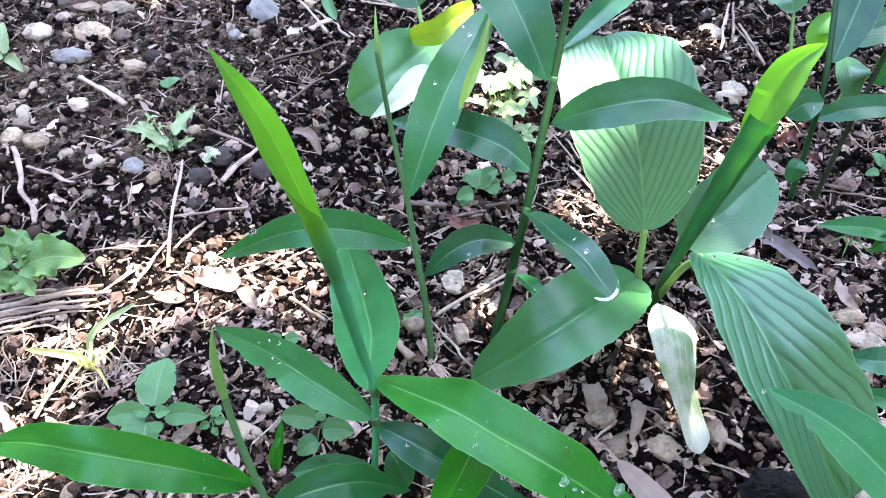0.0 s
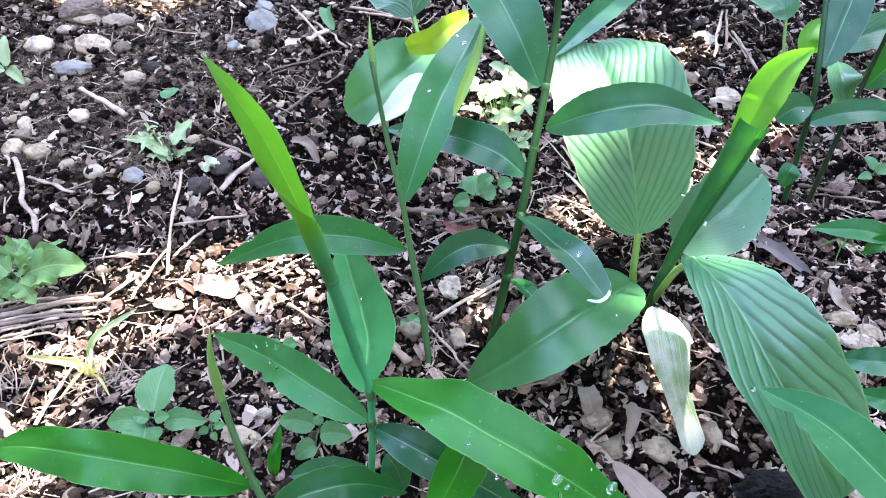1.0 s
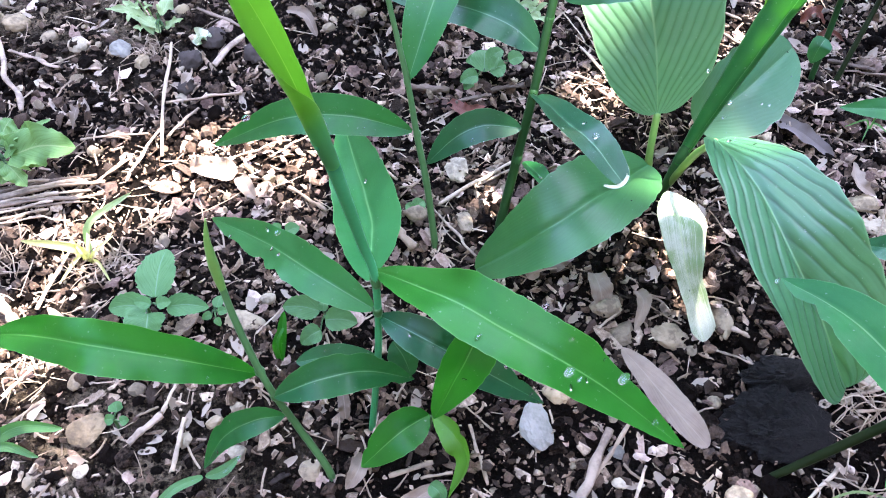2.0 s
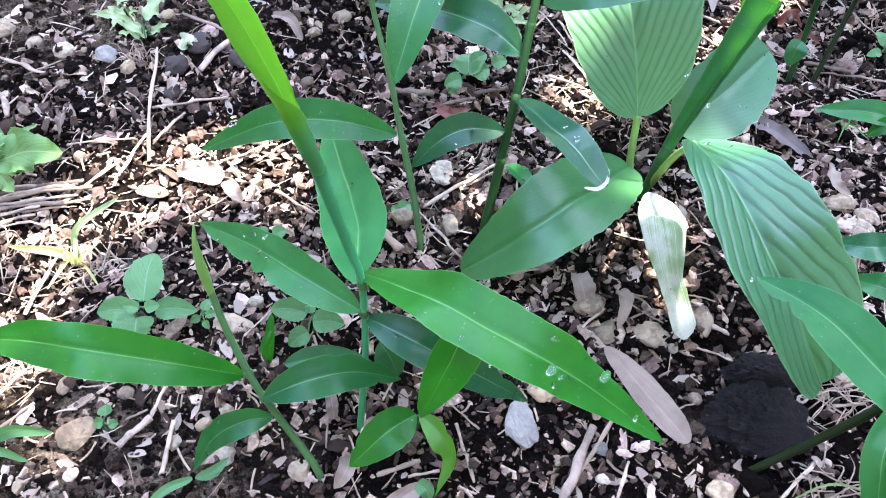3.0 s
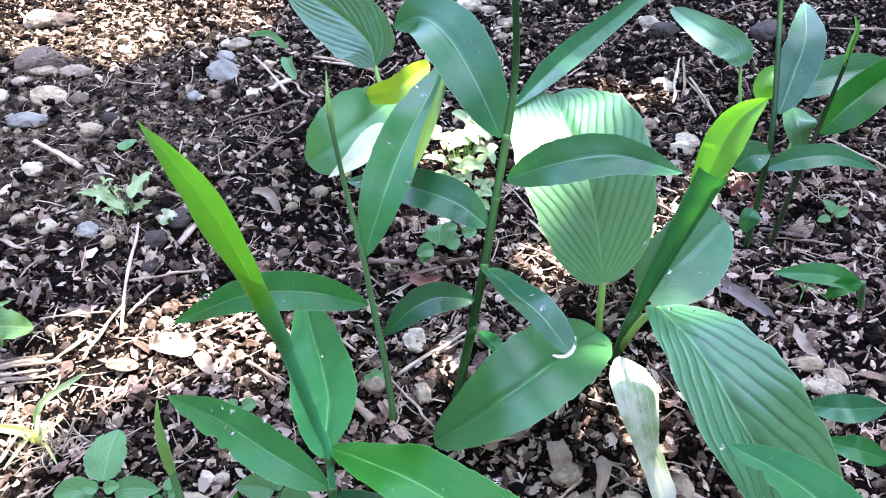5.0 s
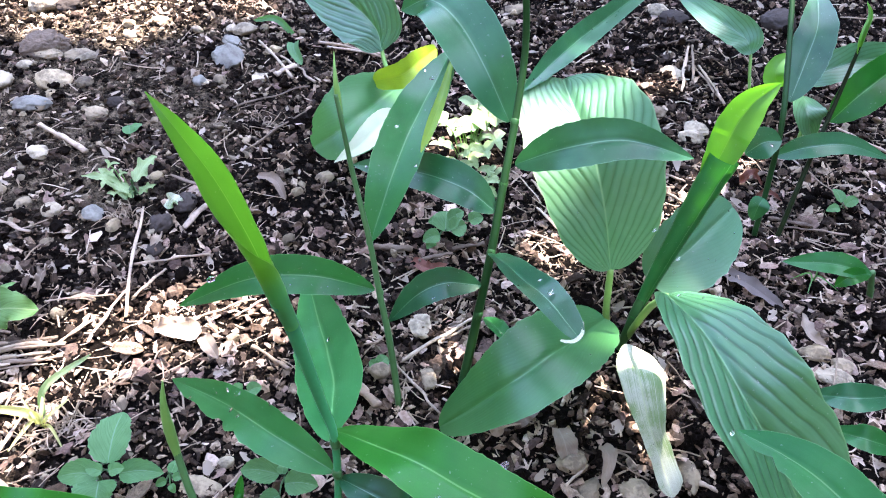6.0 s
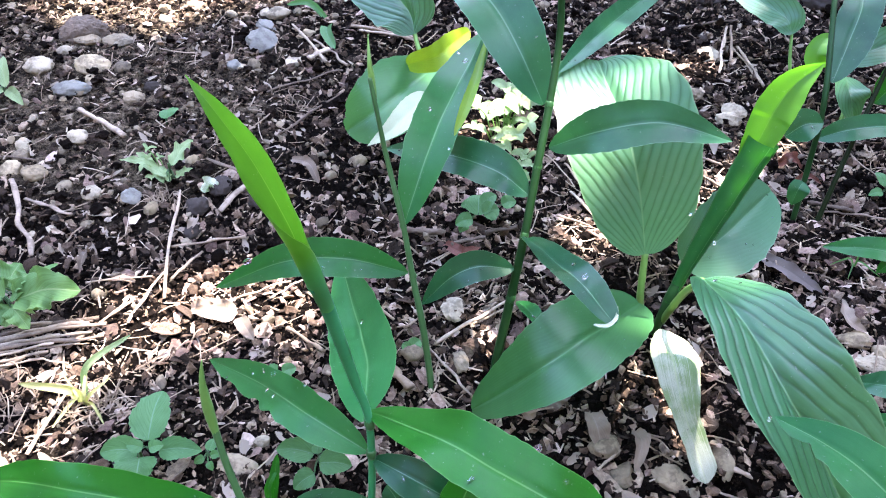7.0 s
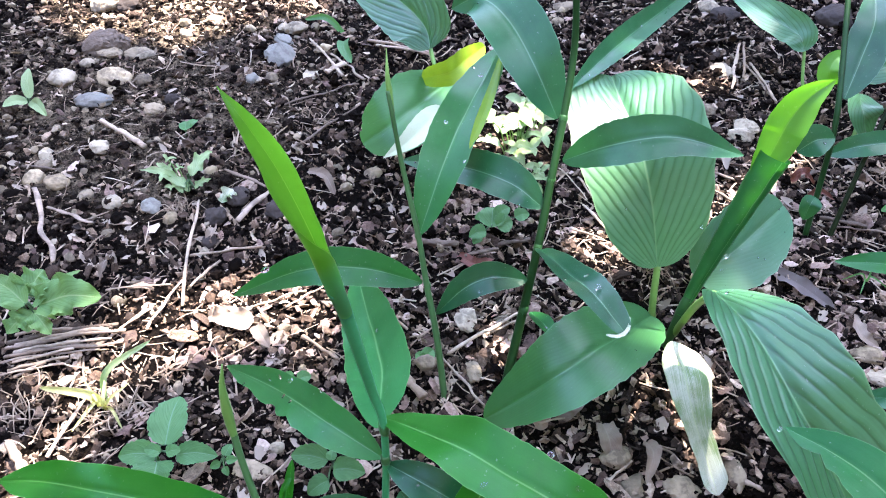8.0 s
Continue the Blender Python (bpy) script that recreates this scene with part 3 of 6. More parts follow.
def chip(rnd):
    """A splintered angular shard of bark or wood."""
    l = 0.0020 + 0.0165 * rnd.random() ** 3.6
    w, h = l * rnd.uniform(0.28, 0.9), rnd.uniform(0.0004, 0.0018)
    k, v = rnd.choice((4, 5, 5, 6)), []
    bend, ph = rnd.uniform(-0.6, 0.6) / l, rnd.random() * 6.28
    for i in range(k):
        t = ph + 2 * math.pi * (i + rnd.uniform(-0.38, 0.38)) / k
        r = rnd.uniform(0.6, 1.05)
        x, y = 0.5 * l * r * math.cos(t), 0.5 * w * r * math.sin(t)
        v.append((x, y, bend * x * x + rnd.uniform(-0.1, 0.1) * w))
    v += [(x * 0.88 + rnd.uniform(-0.04, 0.04) * l, y * 0.82, z + h * rnd.uniform(0.6, 1.3)) for x, y, z in v]
    f = [tuple(range(k))[::-1], tuple(range(k, 2 * k))] + [(i, (i + 1) % k, k + (i + 1) % k, k + i) for i in range(k)]
    return v, f


def bark_flake(rnd):
    """A larger thin torn piece of bark or dead leaf, warped, with a ragged outline."""
    l = 0.009 + 0.017 * rnd.random() ** 1.8
    w, k = l * rnd.uniform(0.35, 0.8), 9
    o, bend, ph = rnd.random() * 50, rnd.uniform(-0.5, 0.5) / l, rnd.random() * 6.28
    rim = []
    for i in range(k):
        t = ph + 2 * math.pi * (i + rnd.uniform(-0.3, 0.3)) / k
        r = rnd.uniform(0.62, 1.08)
        x, y = 0.5 * l * r * math.cos(t), 0.5 * w * r * math.sin(t)
        rim.append((x, y, bend * x * x + 0.10 * w * noise.noise(Vector((x / l * 3, y / l * 3, o)))))
    mid = [(x * 0.5, y * 0.5, 0.25 * z + 0.06 * w * rnd.uniform(-1, 1) + 0.0009) for x, y, z in rim]
    v = rim + mid + [(0, 0, 0.0009), (0, 0, -0.0004)]
    f = [(i, (i + 1) % k, k + (i + 1) % k, k + i) for i in range(k)]
    f += [(k + i, k + (i + 1) % k, 2 * k) for i in range(k)]
    f += [((i + 1) % k, i, 2 * k + 1) for i in range(k)]
    return v, f


def straw_piece(rnd, long=1.0):
    l, r = (0.006 + 0.026 * rnd.random() ** 2.2) * long, 0.0004 + 0.0007 * rnd.random() ** 1.6
    bend, v, f = rnd.uniform(-0.12, 0.12) * l, [], []
    for i in range(4):
        u = i / 3
        off = bend * 4 * u * (1 - u)
        for s in range(4):
            w = math.pi / 2 * s + 0.4
            v.append(((u - 0.5) * l, off + r * math.cos(w), r * math.sin(w) * 0.7 + abs(off) * 0.3))
    for i in range(3):
        for s in range(4):
            f.append((i * 4 + s, i * 4 + (s + 1) % 4, i * 4 + 4 + (s + 1) % 4, i * 4 + 4 + s))
    f += [(3, 2, 1, 0), (12, 13, 14, 15)]
    return v, f


def flake(rnd):
    l = rnd.uniform(0.008, 0.022)
    w, curl = l * rnd.uniform(0.3, 0.6), rnd.uniform(0.1, 0.5)
    v, f = [], []
    for i in range(6):
        u = i / 5
        hw = w * 0.5 * math.sin(math.pi * (0.08 + 0.84 * u)) * rnd.uniform(0.75, 1.1)
        for q in (-1, 0, 1):
            v.append(((u - 0.5) * l, q * hw, curl * hw * q * q + 0.25 * curl * l * (u - 0.5) ** 2 * 4 * 0.3))
    for i in range(5):
        for q in range(2):
            k = i * 3 + q
            f.append((k, k + 1, k + 4, k + 3))
    return v, f


def blob(x, y, cx, cy, r):
    return math.exp(-((x - cx) ** 2 + (y - cy) ** 2) / (r * r))


def chip_density(x, y):
    heap = 0.35 + 1.3 * max(0.0, 0.5 + noise.noise(Vector((x * 21, y * 21, 8))) + 0.5 * noise.noise(Vector((x * 52, y * 52, 3))))
    return min(1, (1 - 0.45 * blob(x, y, -0.44, 0.80, 0.18)) * heap * (0.30 - 0.12 * blob(x, y, -0.22, 0.13, 0.16) + 1.0 * blob(x, y, -0.12, 0.40, 0.14) + 0.8 * blob(x, y, 0.10, 0.47, 0.12) + 0.6 * blob(x, y, -0.30, 0.36, 0.12) + 0.4 * blob(x, y, -0.1, 1.1, 0.4) + 0.4 * blob(x, y, 0.0, 0.2, 0.15) + 0.9 * blob(x, y, 0.40, 0.55, 0.25)))


def straw_density(x, y):
    return min(1, 0.36 + 1.0 * blob(x, y, -0.31, 0.35, 0.10) + 0.25 * blob(x, y, -0.12, 0.40, 0.16) + 0.4 * blob(x, y, 0.1, 0.5, 0.15) + 0.35 * blob(x, y, -0.25, 0.2, 0.15) + 0.6 * blob(x, y, 0.40, 0.58, 0.25))


def stone_density(x, y):
    return min(1, 0.25 + 0.9 * blob(x, y, -0.45, 0.75, 0.35) + 0.7 * blob(x, y, -0.3, 1.2, 0.4) + 0.4 * blob(x, y, 0.1, 0.2, 0.12))


def even(x, y):
    return min(1.0, 0.45 + 0.5 * noise.noise(Vector((x * 9, y * 9, 4)))) * (1 - 0.6 * blob(x, y, -0.44, 0.80, 0.20))


def bare(x, y):
    """Open earth, away from the mulch."""
    return even(x, y) * max(0.05, 1 - 0.95 * blob(x, y, -0.12, 0.40, 0.14) - 0.95 * blob(x, y, -0.30, 0.36, 0.14))


def mulched(x, y):
    return min(1, 0.11 + blob(x, y, -0.31, 0.36, 0.09) + 0.12 * blob(x, y, -0.12, 0.42, 0.13) + 0.12 * blob(x, y, 0.1, 0.5, 0.15) + 0.2 * blob(x, y, 0.45, 0.6, 0.2))


def flaked(x, y):
    """Coarse litter, thickest round the stems."""
    return min(1, 0.06 + 0.75 * blob(x, y, -0.13, 0.41, 0.13) + 0.85 * blob(x, y, 0.06, 0.48, 0.12) + 0.6 * blob(x, y, 0.40, 0.52, 0.22) + 0.35 * blob(x, y, 0.1, 0.8, 0.2) + 0.35 * blob(x, y, 0.12, 0.22, 0.12))


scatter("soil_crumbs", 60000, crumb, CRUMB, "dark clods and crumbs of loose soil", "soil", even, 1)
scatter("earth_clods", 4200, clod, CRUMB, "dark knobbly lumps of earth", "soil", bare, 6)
scatter("bark_chips", 72000, chip, CHIP, "pale brown bark chips and wood fragments", "mulch", chip_density, 2, tilt=0.6)
scatter("bark_flakes", 1900, bark_flake, FLAKE, "torn pinkish-brown bark and leaf flakes", "mulch", flaked, 9, tilt=0.3)
scatter("straw_bits", 6200, straw_piece, STRAW, "short pale straw and dry grass bits", "straw", straw_density, 3)
scatter("dry_straw", 1300, lambda r: straw_piece(r, 2.0), STRAW, "long pale straws matted over the soil", "straw", mulched, 7, tilt=0.15)
scatter("gravel", 1300, pebble_piece, STONE, "small grey and tan gravel in the soil", "gravel", stone_density, 4)
scatter("leaf_litter", 2200, flake, DRY_LEAF, "curled brown leaf litter fragments", "leaf litter", even, 5, smooth=True)

# ---- unseen walls, added behind and beside the bed to block low sky light ----
WALL = plain_material("rough_render", (0.07, 0.060, 0.048), (0.17, 0.148, 0.120), 2.5, 0.95, 40, 0.6, 0.01, spec=0.1)


def wall(name, x0, y0, x1, y1, high):
    """A straight wall 0.2 m thick between two places, with a slightly uneven face and rounded coping."""
    a, b = Vector((x0, y0, 0)), Vector((x1, y1, 0))
    side = (b - a).cross(Vector((0, 0, 1))).normalized()
    prof = [(-0.10, -0.05), (-0.10, high - 0.12), (-0.13, high - 0.11), (-0.13, high - 0.03), (-0.08, high), (0.08, high), (0.13, high - 0.03), (0.13, high - 0.11), (0.10, high - 0.12), (0.10, -0.05)]
    n, verts, faces = 24, [], []
    for i in range(n + 1):
        p = a.lerp(b, i / n)
        for k, (o, z) in enumerate(prof):
            verts.append(p + side * (o + 0.012 * noise.noise(Vector((p.x * 2, p.y * 2, z * 2 + k)))) + Vector((0, 0, z)))
    w = len(prof)
    for i in range(n):
        faces += [(i * w + k, i * w + (k + 1) % w, (i + 1) * w + (k + 1) % w, (i + 1) * w + k) for k in range(w)]
    faces += [tuple(range(w))[::-1], tuple(n * w + k for k in range(w))]
    return tagged(new(name, mesh_of(name, verts, faces, WALL, smooth=False)), "rough earth-coloured unseen wall added to block low sky light", "wall", kind="structure")


wall("wall_south", -2.6, -1.3, 2.6, -1.3, 2.2)
wall("wall_west", -2.7, -1.4, -2.7, 5.0, 2.2)
wall("wall_east", 2.7, -1.4, 2.7, 5.0, 2.2)
wall("wall_north", -2.8, 5.1, 2.8, 5.1, 2.2)

# ---- galangal shoot with an unrolling spear ----
a_plant = thing("galangal_plant", (-0.0506, 0.1954, 0.0000), "tall galangal shoot with bright unrolling spear leaf", "plant", "galangal shoots")
stem(a_plant, [(-0.0511, 0.1974, -0.0050), (-0.0424, 0.2249, 0.0700), (-0.0400, 0.2373, 0.1320), (-0.0451, 0.2411, 0.1650), (-0.0515, 0.2350, 0.2350), (-0.0537, 0.2304, 0.2560)], [.0024, .0023, .0023, .0029, .0038, .0043], STEM_PALE, n=36)
part("spear_leaf", spear_mesh("spear_leaf", [(-0.0515, 0.2345, 0.2350), (-0.0547, 0.2279, 0.2690), (-0.0580, 0.2237, 0.2980), (-0.0634, 0.2166, 0.3330), (-0.0679, 0.2068, 0.3600), (-0.0759, 0.2085, 0.3750)], 0.0240, LEAF_SPEAR, (0.28, -0.74, 0.6), (0.0032, 0.0041), 4.6, 2.1, (.17, .66), (.25, .98), cup_end=0.95), a_plant, "bright yellow-green spear leaf still half rolled")
leaf(a_plant, [(-0.0402, 0.2444, 0.1320), (0.0025, 0.2055, 0.1650), (0.0381, 0.1799, 0.1700), (0.0789, 0.1670, 0.1450), (0.1312, 0.1527, 0.0950)], 0.0364, LEAF, "long arching green blade with water drops", cup=0.3, ruffle=.14, facing=(.15, -.25, .95), n=48, bites=((.38, 1, .06),))
leaf(a_plant, [(-0.0422, 0.2337, 0.1050), (-0.0778, 0.2521, 0.1150), (-0.1209, 0.2945, 0.0900), (-0.1737, 0.3414, 0.0550)], 0.0293, LEAF_MID, "green blade with torn lower edge", facing=(0, -.5, .85), ruffle=.1, bites=((.5, -1, .3), (.62, -1, .35), (.78, -1, .25), (.4, -1, .2)))
leaf(a_plant, [(-0.0454, 0.2450, 0.1200), (-0.0500, 0.3067, 0.0950), (-0.0668, 0.3749, 0.0700), (-0.0877, 0.4560, 0.0450)], 0.0494, LEAF_FRESH, facing=(0, -.75, .65), shape="lance", cup=.25)
leaf(a_plant, [(-0.0397, 0.2328, 0.1000), (-0.0116, 0.2140, 0.1050), (0.0266, 0.2038, 0.0800), (0.0638, 0.2020, 0.0400)], 0.0253, LEAF_DEEP, "dark lower blade with chewed pale tip", facing=(0, -.4, .9), bites=((.9, 1, .5), (.8, -1, .3)))
leaf(a_plant, [(0.0223, 0.2120, 0.1320), (0.0157, 0.1988, 0.1260), (0.0061, 0.1878, 0.1050), (-0.0068, 0.1851, 0.0550)], 0.0290, LEAF, "glowing young blade hanging under the long leaf", facing=(.1, -.8, .5), cup=.35)
leaf(a_plant, [(-0.0335, 0.2311, 0.0700), (-0.0275, 0.2260, 0.0600), (-0.0226, 0.2237, 0.0350)], 0.0195, LEAF_DEEP, facing=(0, -.5, .8))

curl = thing("galangal_seedling", (-0.0122, 0.2010, 0.0000), "small galangal seedling with curled bright leaf", "plant", "galangal shoots")
stem(curl, [(-0.0123, 0.2013, -0.0040), (-0.0091, 0.1985, 0.0250)], [.002, .0016])
leaf(curl, [(-0.0106, 0.1980, 0.0300), (-0.0299, 0.1828, 0.0350), (-0.0544, 0.1680, 0.0150)], 0.0270, LEAF, facing=(.1, -.4, .9), bites=((.8, 1, .2),))
leaf(curl, [(-0.0077, 0.1959, 0.0350), (0.0062, 0.1809, 0.0350), (0.0136, 0.1674, 0.0250), (0.0016, 0.1492, 0.0060)], 0.0193, LEAF_YOUNG, "bright curled leaf with chewed edge", facing=(-.7, -.4, .6), twist=1.6, cup=.7, bites=((.35, -1, .5), (.6, -1, .3)))
leaf(curl, [(-0.0096, 0.1577, 0.0120), (-0.0039, 0.1529, 0.0120), (-0.0021, 0.1490, 0.0040)], 0.0113, WEED, shape="ovate")

# ---- low shoot with a long flat leaf ----
h_plant = thing("galangal_plant", (-0.0770, 0.1681, 0.0000), "slanting galangal shoot with closed green bud", "plant", "galangal shoots")
stem(h_plant, [(-0.0781, 0.1590, -0.0300), (-0.0762, 0.1681, 0.0000), (-0.0928, 0.1845, 0.0400), (-0.1060, 0.1952, 0.0830), (-0.1161, 0.2104, 0.1250), (-0.1211, 0.2222, 0.1550)], [.0027, .0026, .0024, .0022, .0021, .0020], n=32)
stem(h_plant, [(-0.1203, 0.2199, 0.1480), (-0.1212, 0.2227, 0.1600), (-0.1209, 0.2243, 0.1740), (-0.1203, 0.2268, 0.1870), (-0.1183, 0.2302, 0.2000)], [.0020, .0027, .0029, .0023, .0015, .0003], STEM_YOUNG, "pale closed spear bud", "bud")
leaf(h_plant, [(-0.1119, 0.1996, 0.0880), (-0.1451, 0.1902, 0.1250), (-0.1872, 0.1931, 0.1350), (-0.2306, 0.2048, 0.1250), (-0.2708, 0.2162, 0.1050)], 0.0293, LEAF, "long flat green blade over the soil", facing=(-.05, -.45, .9), ruffle=.26, shape="lance", cup=.28, n=44)
leaf(h_plant, [(-0.1028, 0.1906, 0.0750), (-0.0745, 0.1973, 0.0850), (-0.0482, 0.2077, 0.0750), (-0.0201, 0.2143, 0.0500)], 0.0253, LEAF_MID, "green blade with a brown torn tip", facing=(0, -.4, .9), bites=((.55, -1, .35), (.75, -1, .4), (.85, 1, .4)))
leaf(h_plant, [(-0.0978, 0.2259, 0.0500), (-0.0705, 0.2277, 0.0550), (-0.0414, 0.2328, 0.0400)], 0.0177, LEAF_DEEP, facing=(0, -.5, .85))
leaf(h_plant, [(-0.0997, 0.1871, 0.0550), (-0.1177, 0.1812, 0.0600), (-0.1386, 0.1765, 0.0450), (-0.1570, 0.1665, 0.0150)], 0.0188, LEAF_MID, "small leaf with yellowing twisted tip", facing=(0, -.4, .9), twist=1.0, bites=((.6, 1, .3),))
leaf(h_plant, [(-0.1569, 0.1615, 0.0150), (-0.1722, 0.1515, 0.0200), (-0.1881, 0.1379, 0.0100)], 0.0062, WEED, name="leaf", shape="strap", facing=(0, -.4, .9))
leaf(h_plant, [(-0.1550, 0.1615, 0.0150), (-0.1433, 0.1643, 0.0180), (-0.1330, 0.1737, 0.0200)], 0.0075, WEED, shape="lance")

# ---- slim shoot with a closed bud ----
b_plant = thing("galangal_plant", (-0.0078, 0.3472, 0.0000), "slim galangal shoot with thin pointed bud", "plant", "galangal shoots")
stem(b_plant, [(-0.0073, 0.3472, -0.0040), (-0.0142, 0.3749, 0.0500), (-0.0215, 0.3928, 0.0900), (-0.0274, 0.4073, 0.1300), (-0.0381, 0.4277, 0.1800), (-0.0436, 0.4350, 0.2200), (-0.0461, 0.4391, 0.2350)], [.0028, .0027, .0025, .0022, .0019, .0017, .0015], n=34)
stem(b_plant, [(-0.0433, 0.4364, 0.2200), (-0.0448, 0.4405, 0.2320), (-0.0458, 0.4438, 0.2450), (-0.0464, 0.4543, 0.2590)], [.0015, .0020, .0023, .0018, .0010, .0002], STEM_YOUNG, "thin closed pale bud", "bud")
leaf(b_plant, [(-0.0251, 0.3945, 0.0920), (-0.0693, 0.3871, 0.1150), (-0.1168, 0.3893, 0.1100), (-0.1789, 0.4005, 0.0700)], 0.0298, LEAF_MID, "green blade arching sideways with one drop", facing=(0, -.6, .8), cup=.3, n=40)
upright = leaf(b_plant, [(-0.0266, 0.4073, 0.1300), (-0.0107, 0.4411, 0.1650), (0.0062, 0.4898, 0.1800), (0.0250, 0.5475, 0.1850), (0.0409, 0.6087, 0.1800)], 0.0409, LEAF_MID, "upright blade with edge painted as sunlit yellow-green", facing=(-.25, -.8, .5), cup=.45, n=40)
# yellow strip painted for sunlight passing through the blade's right edge
part("folded_edge", blade_mesh("folded_edge", [(0.0111, 0.4517, 0.1780), (0.0197, 0.4755, 0.1870), (0.0293, 0.5131, 0.1910), (0.0430, 0.5974, 0.1870)], 0.0090, YELLOW, facing=(-.1, -.8, .5), shape="lance", cup=.5, n=28, m=8), upright, "folded leaf edge painted yellow-green as if sunlit")

# ---- tall shoot with a thick stem ----
c_plant = thing("galangal_plant", (0.0424, 0.3688, 0.0000), "tall galangal shoot with thick leafy stem", "plant", "galangal shoots")
stem(c_plant, [(0.0427, 0.3694, -0.0040), (0.0555, 0.3969, 0.0600), (0.0642, 0.4118, 0.1150), (0.0728, 0.4382, 0.1600), (0.0818, 0.4675, 0.2000), (0.0876, 0.4924, 0.2450), (0.0816, 0.4963, 0.3100)], [.0040, .0037, .0033, .0031, .0029, .0026, .0024], STEM_DARK, n=40)
leaf(c_plant, [(0.0660, 0.4049, 0.1180), (0.0778, 0.3544, 0.1450), (0.0921, 0.3204, 0.1550), (0.1073, 0.2935, 0.1500)], 0.0277, LEAF_DEEP, "dark blade drooping forward with withered tip", facing=(.2, -.35, .9), cup=.35, shape="strap")
part("withered_tip", blade_mesh("withered_tip", [(0.0943, 0.2926, 0.1510), (0.1012, 0.2896, 0.1535), (0.1078, 0.2956, 0.1530), (0.1115, 0.3077, 0.1510)], 0.0024, BLEACHED, facing=(.2, -.35, .9), shape="strap", cup=.3, ruffle=.3, n=24, m=6), c_plant, "pale withered leaf tip")
leaf(c_plant, [(0.0569, 0.4016, 0.0880), (0.0289, 0.3976, 0.0950), (0.0071, 0.3948, 0.0850), (-0.0153, 0.3902, 0.0600)], 0.0256, LEAF_DEEP, facing=(0, -.55, .8), cup=.35)
leaf(c_plant, [(0.0675, 0.4278, 0.1400), (0.0406, 0.4408, 0.1550), (0.0020, 0.4682, 0.1500), (-0.0454, 0.5023, 0.1300)], 0.0334, LEAF_DEEP, facing=(0, -.55, .8), cup=.3)
leaf(c_plant, [(0.0612, 0.3933, 0.0600), (0.0687, 0.3732, 0.0700), (0.0782, 0.3483, 0.0750)], 0.0149, LEAF_MID, facing=(.2, -.4, .9))
leaf(c_plant, [(0.0802, 0.4405, 0.1750), (0.1108, 0.4196, 0.2040), (0.1522, 0.4195, 0.2100), (0.2019, 0.4187, 0.1950)], 0.0328, LEAF_DEEP, "broad blade held out across a turmeric leaf", facing=(0, -.65, .75), cup=.25, n=40)
leaf(c_plant, [(0.0816, 0.4968, 0.1750), (0.0631, 0.5154, 0.2100), (0.0418, 0.5466, 0.2350), (0.0201, 0.5768, 0.2400), (-0.0034, 0.5881, 0.2250)], 0.0518, LEAF_DEEP, "broad blade arching over towards its tip", facing=(.1, -.7, .65), cup=.3, n=40)
leaf(c_plant, [(0.0928, 0.5107, 0.1950), (0.1447, 0.6001, 0.1850), (0.2211, 0.7250, 0.1650), (0.3846, 0.9753, 0.1300)], 0.0250, LEAF_DEEP, facing=(-.3, -.85, .4), cup=.45, n=40)

collar(c_plant, (0.0634, 0.4099, 0.1120), (0.0645, 0.4122, 0.1170), .0031, SHEATH)
collar(c_plant, (0.0721, 0.4365, 0.1570), (0.0733, 0.4396, 0.1610), .0033, SHEATH)
collar(c_plant, (0.0805, 0.4634, 0.1930), (0.0814, 0.4661, 0.1980), .0031, SHEATH)
collar(c_plant, (0.0548, 0.3955, 0.0560), (0.0562, 0.3979, 0.0630), .0038, SHEATH)
collar(b_plant, (-0.0207, 0.3923, 0.0880), (-0.0215, 0.3945, 0.0920), .0027, STEM)
collar(b_plant, (-0.0271, 0.4062, 0.1270), (-0.0279, 0.4087, 0.1310), .0024, STEM)
collar(h_plant, (-0.1086, 0.1987, 0.0900), (-0.1096, 0.1997, 0.0940), .0029, STEM)
collar(h_plant, (-0.1022, 0.1921, 0.0700), (-0.1037, 0.1933, 0.0740), .0030, STEM)
collar(a_plant, (-0.0396, 0.2366, 0.1270), (-0.0403, 0.2383, 0.1340), .0029, STEM)
collar(a_plant, (-0.0404, 0.2318, 0.1030), (-0.0405, 0.2329, 0.1090), .0029, STEM)

# ---- turmeric plant with broad ribbed leaves ----
t_plant = thing("turmeric_plant", (0.1784, 0.4085, 0.0000), "turmeric plant with broad ribbed leaves", "plant", "turmeric plants")
stem(t_plant, [(0.1734, 0.4150, -0.0040), (0.1641, 0.4114, 0.0450), (0.1618, 0.4184, 0.0880)], [.0035, .0031, .0027], STEM_YOUNG, "yellow-green leaf stalk", "stalk")
stem(t_plant, [(0.1823, 0.4086, -0.0040), (0.1830, 0.4030, 0.0300), (0.1850, 0.4020, 0.0560), (0.1900, 0.4060, 0.0720)], [.0036, .0040, .0044, .0040], SHEATH, "thick rolled leaf sheath", "sheath", n=20, sides=12)
stem(t_plant, [(0.1848, 0.4047, 0.0200), (0.1824, 0.3767, 0.0850), (0.1863, 0.3622, 0.1150)], [.0030, .0028, .0026], STEM_YOUNG, "yellow-green leaf stalk", "stalk")
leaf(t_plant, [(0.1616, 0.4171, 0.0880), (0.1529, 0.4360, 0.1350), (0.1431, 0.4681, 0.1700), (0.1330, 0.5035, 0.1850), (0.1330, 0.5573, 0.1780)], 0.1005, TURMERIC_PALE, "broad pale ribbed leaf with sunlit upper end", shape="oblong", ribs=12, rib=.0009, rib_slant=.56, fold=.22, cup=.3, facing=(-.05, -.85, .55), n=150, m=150)
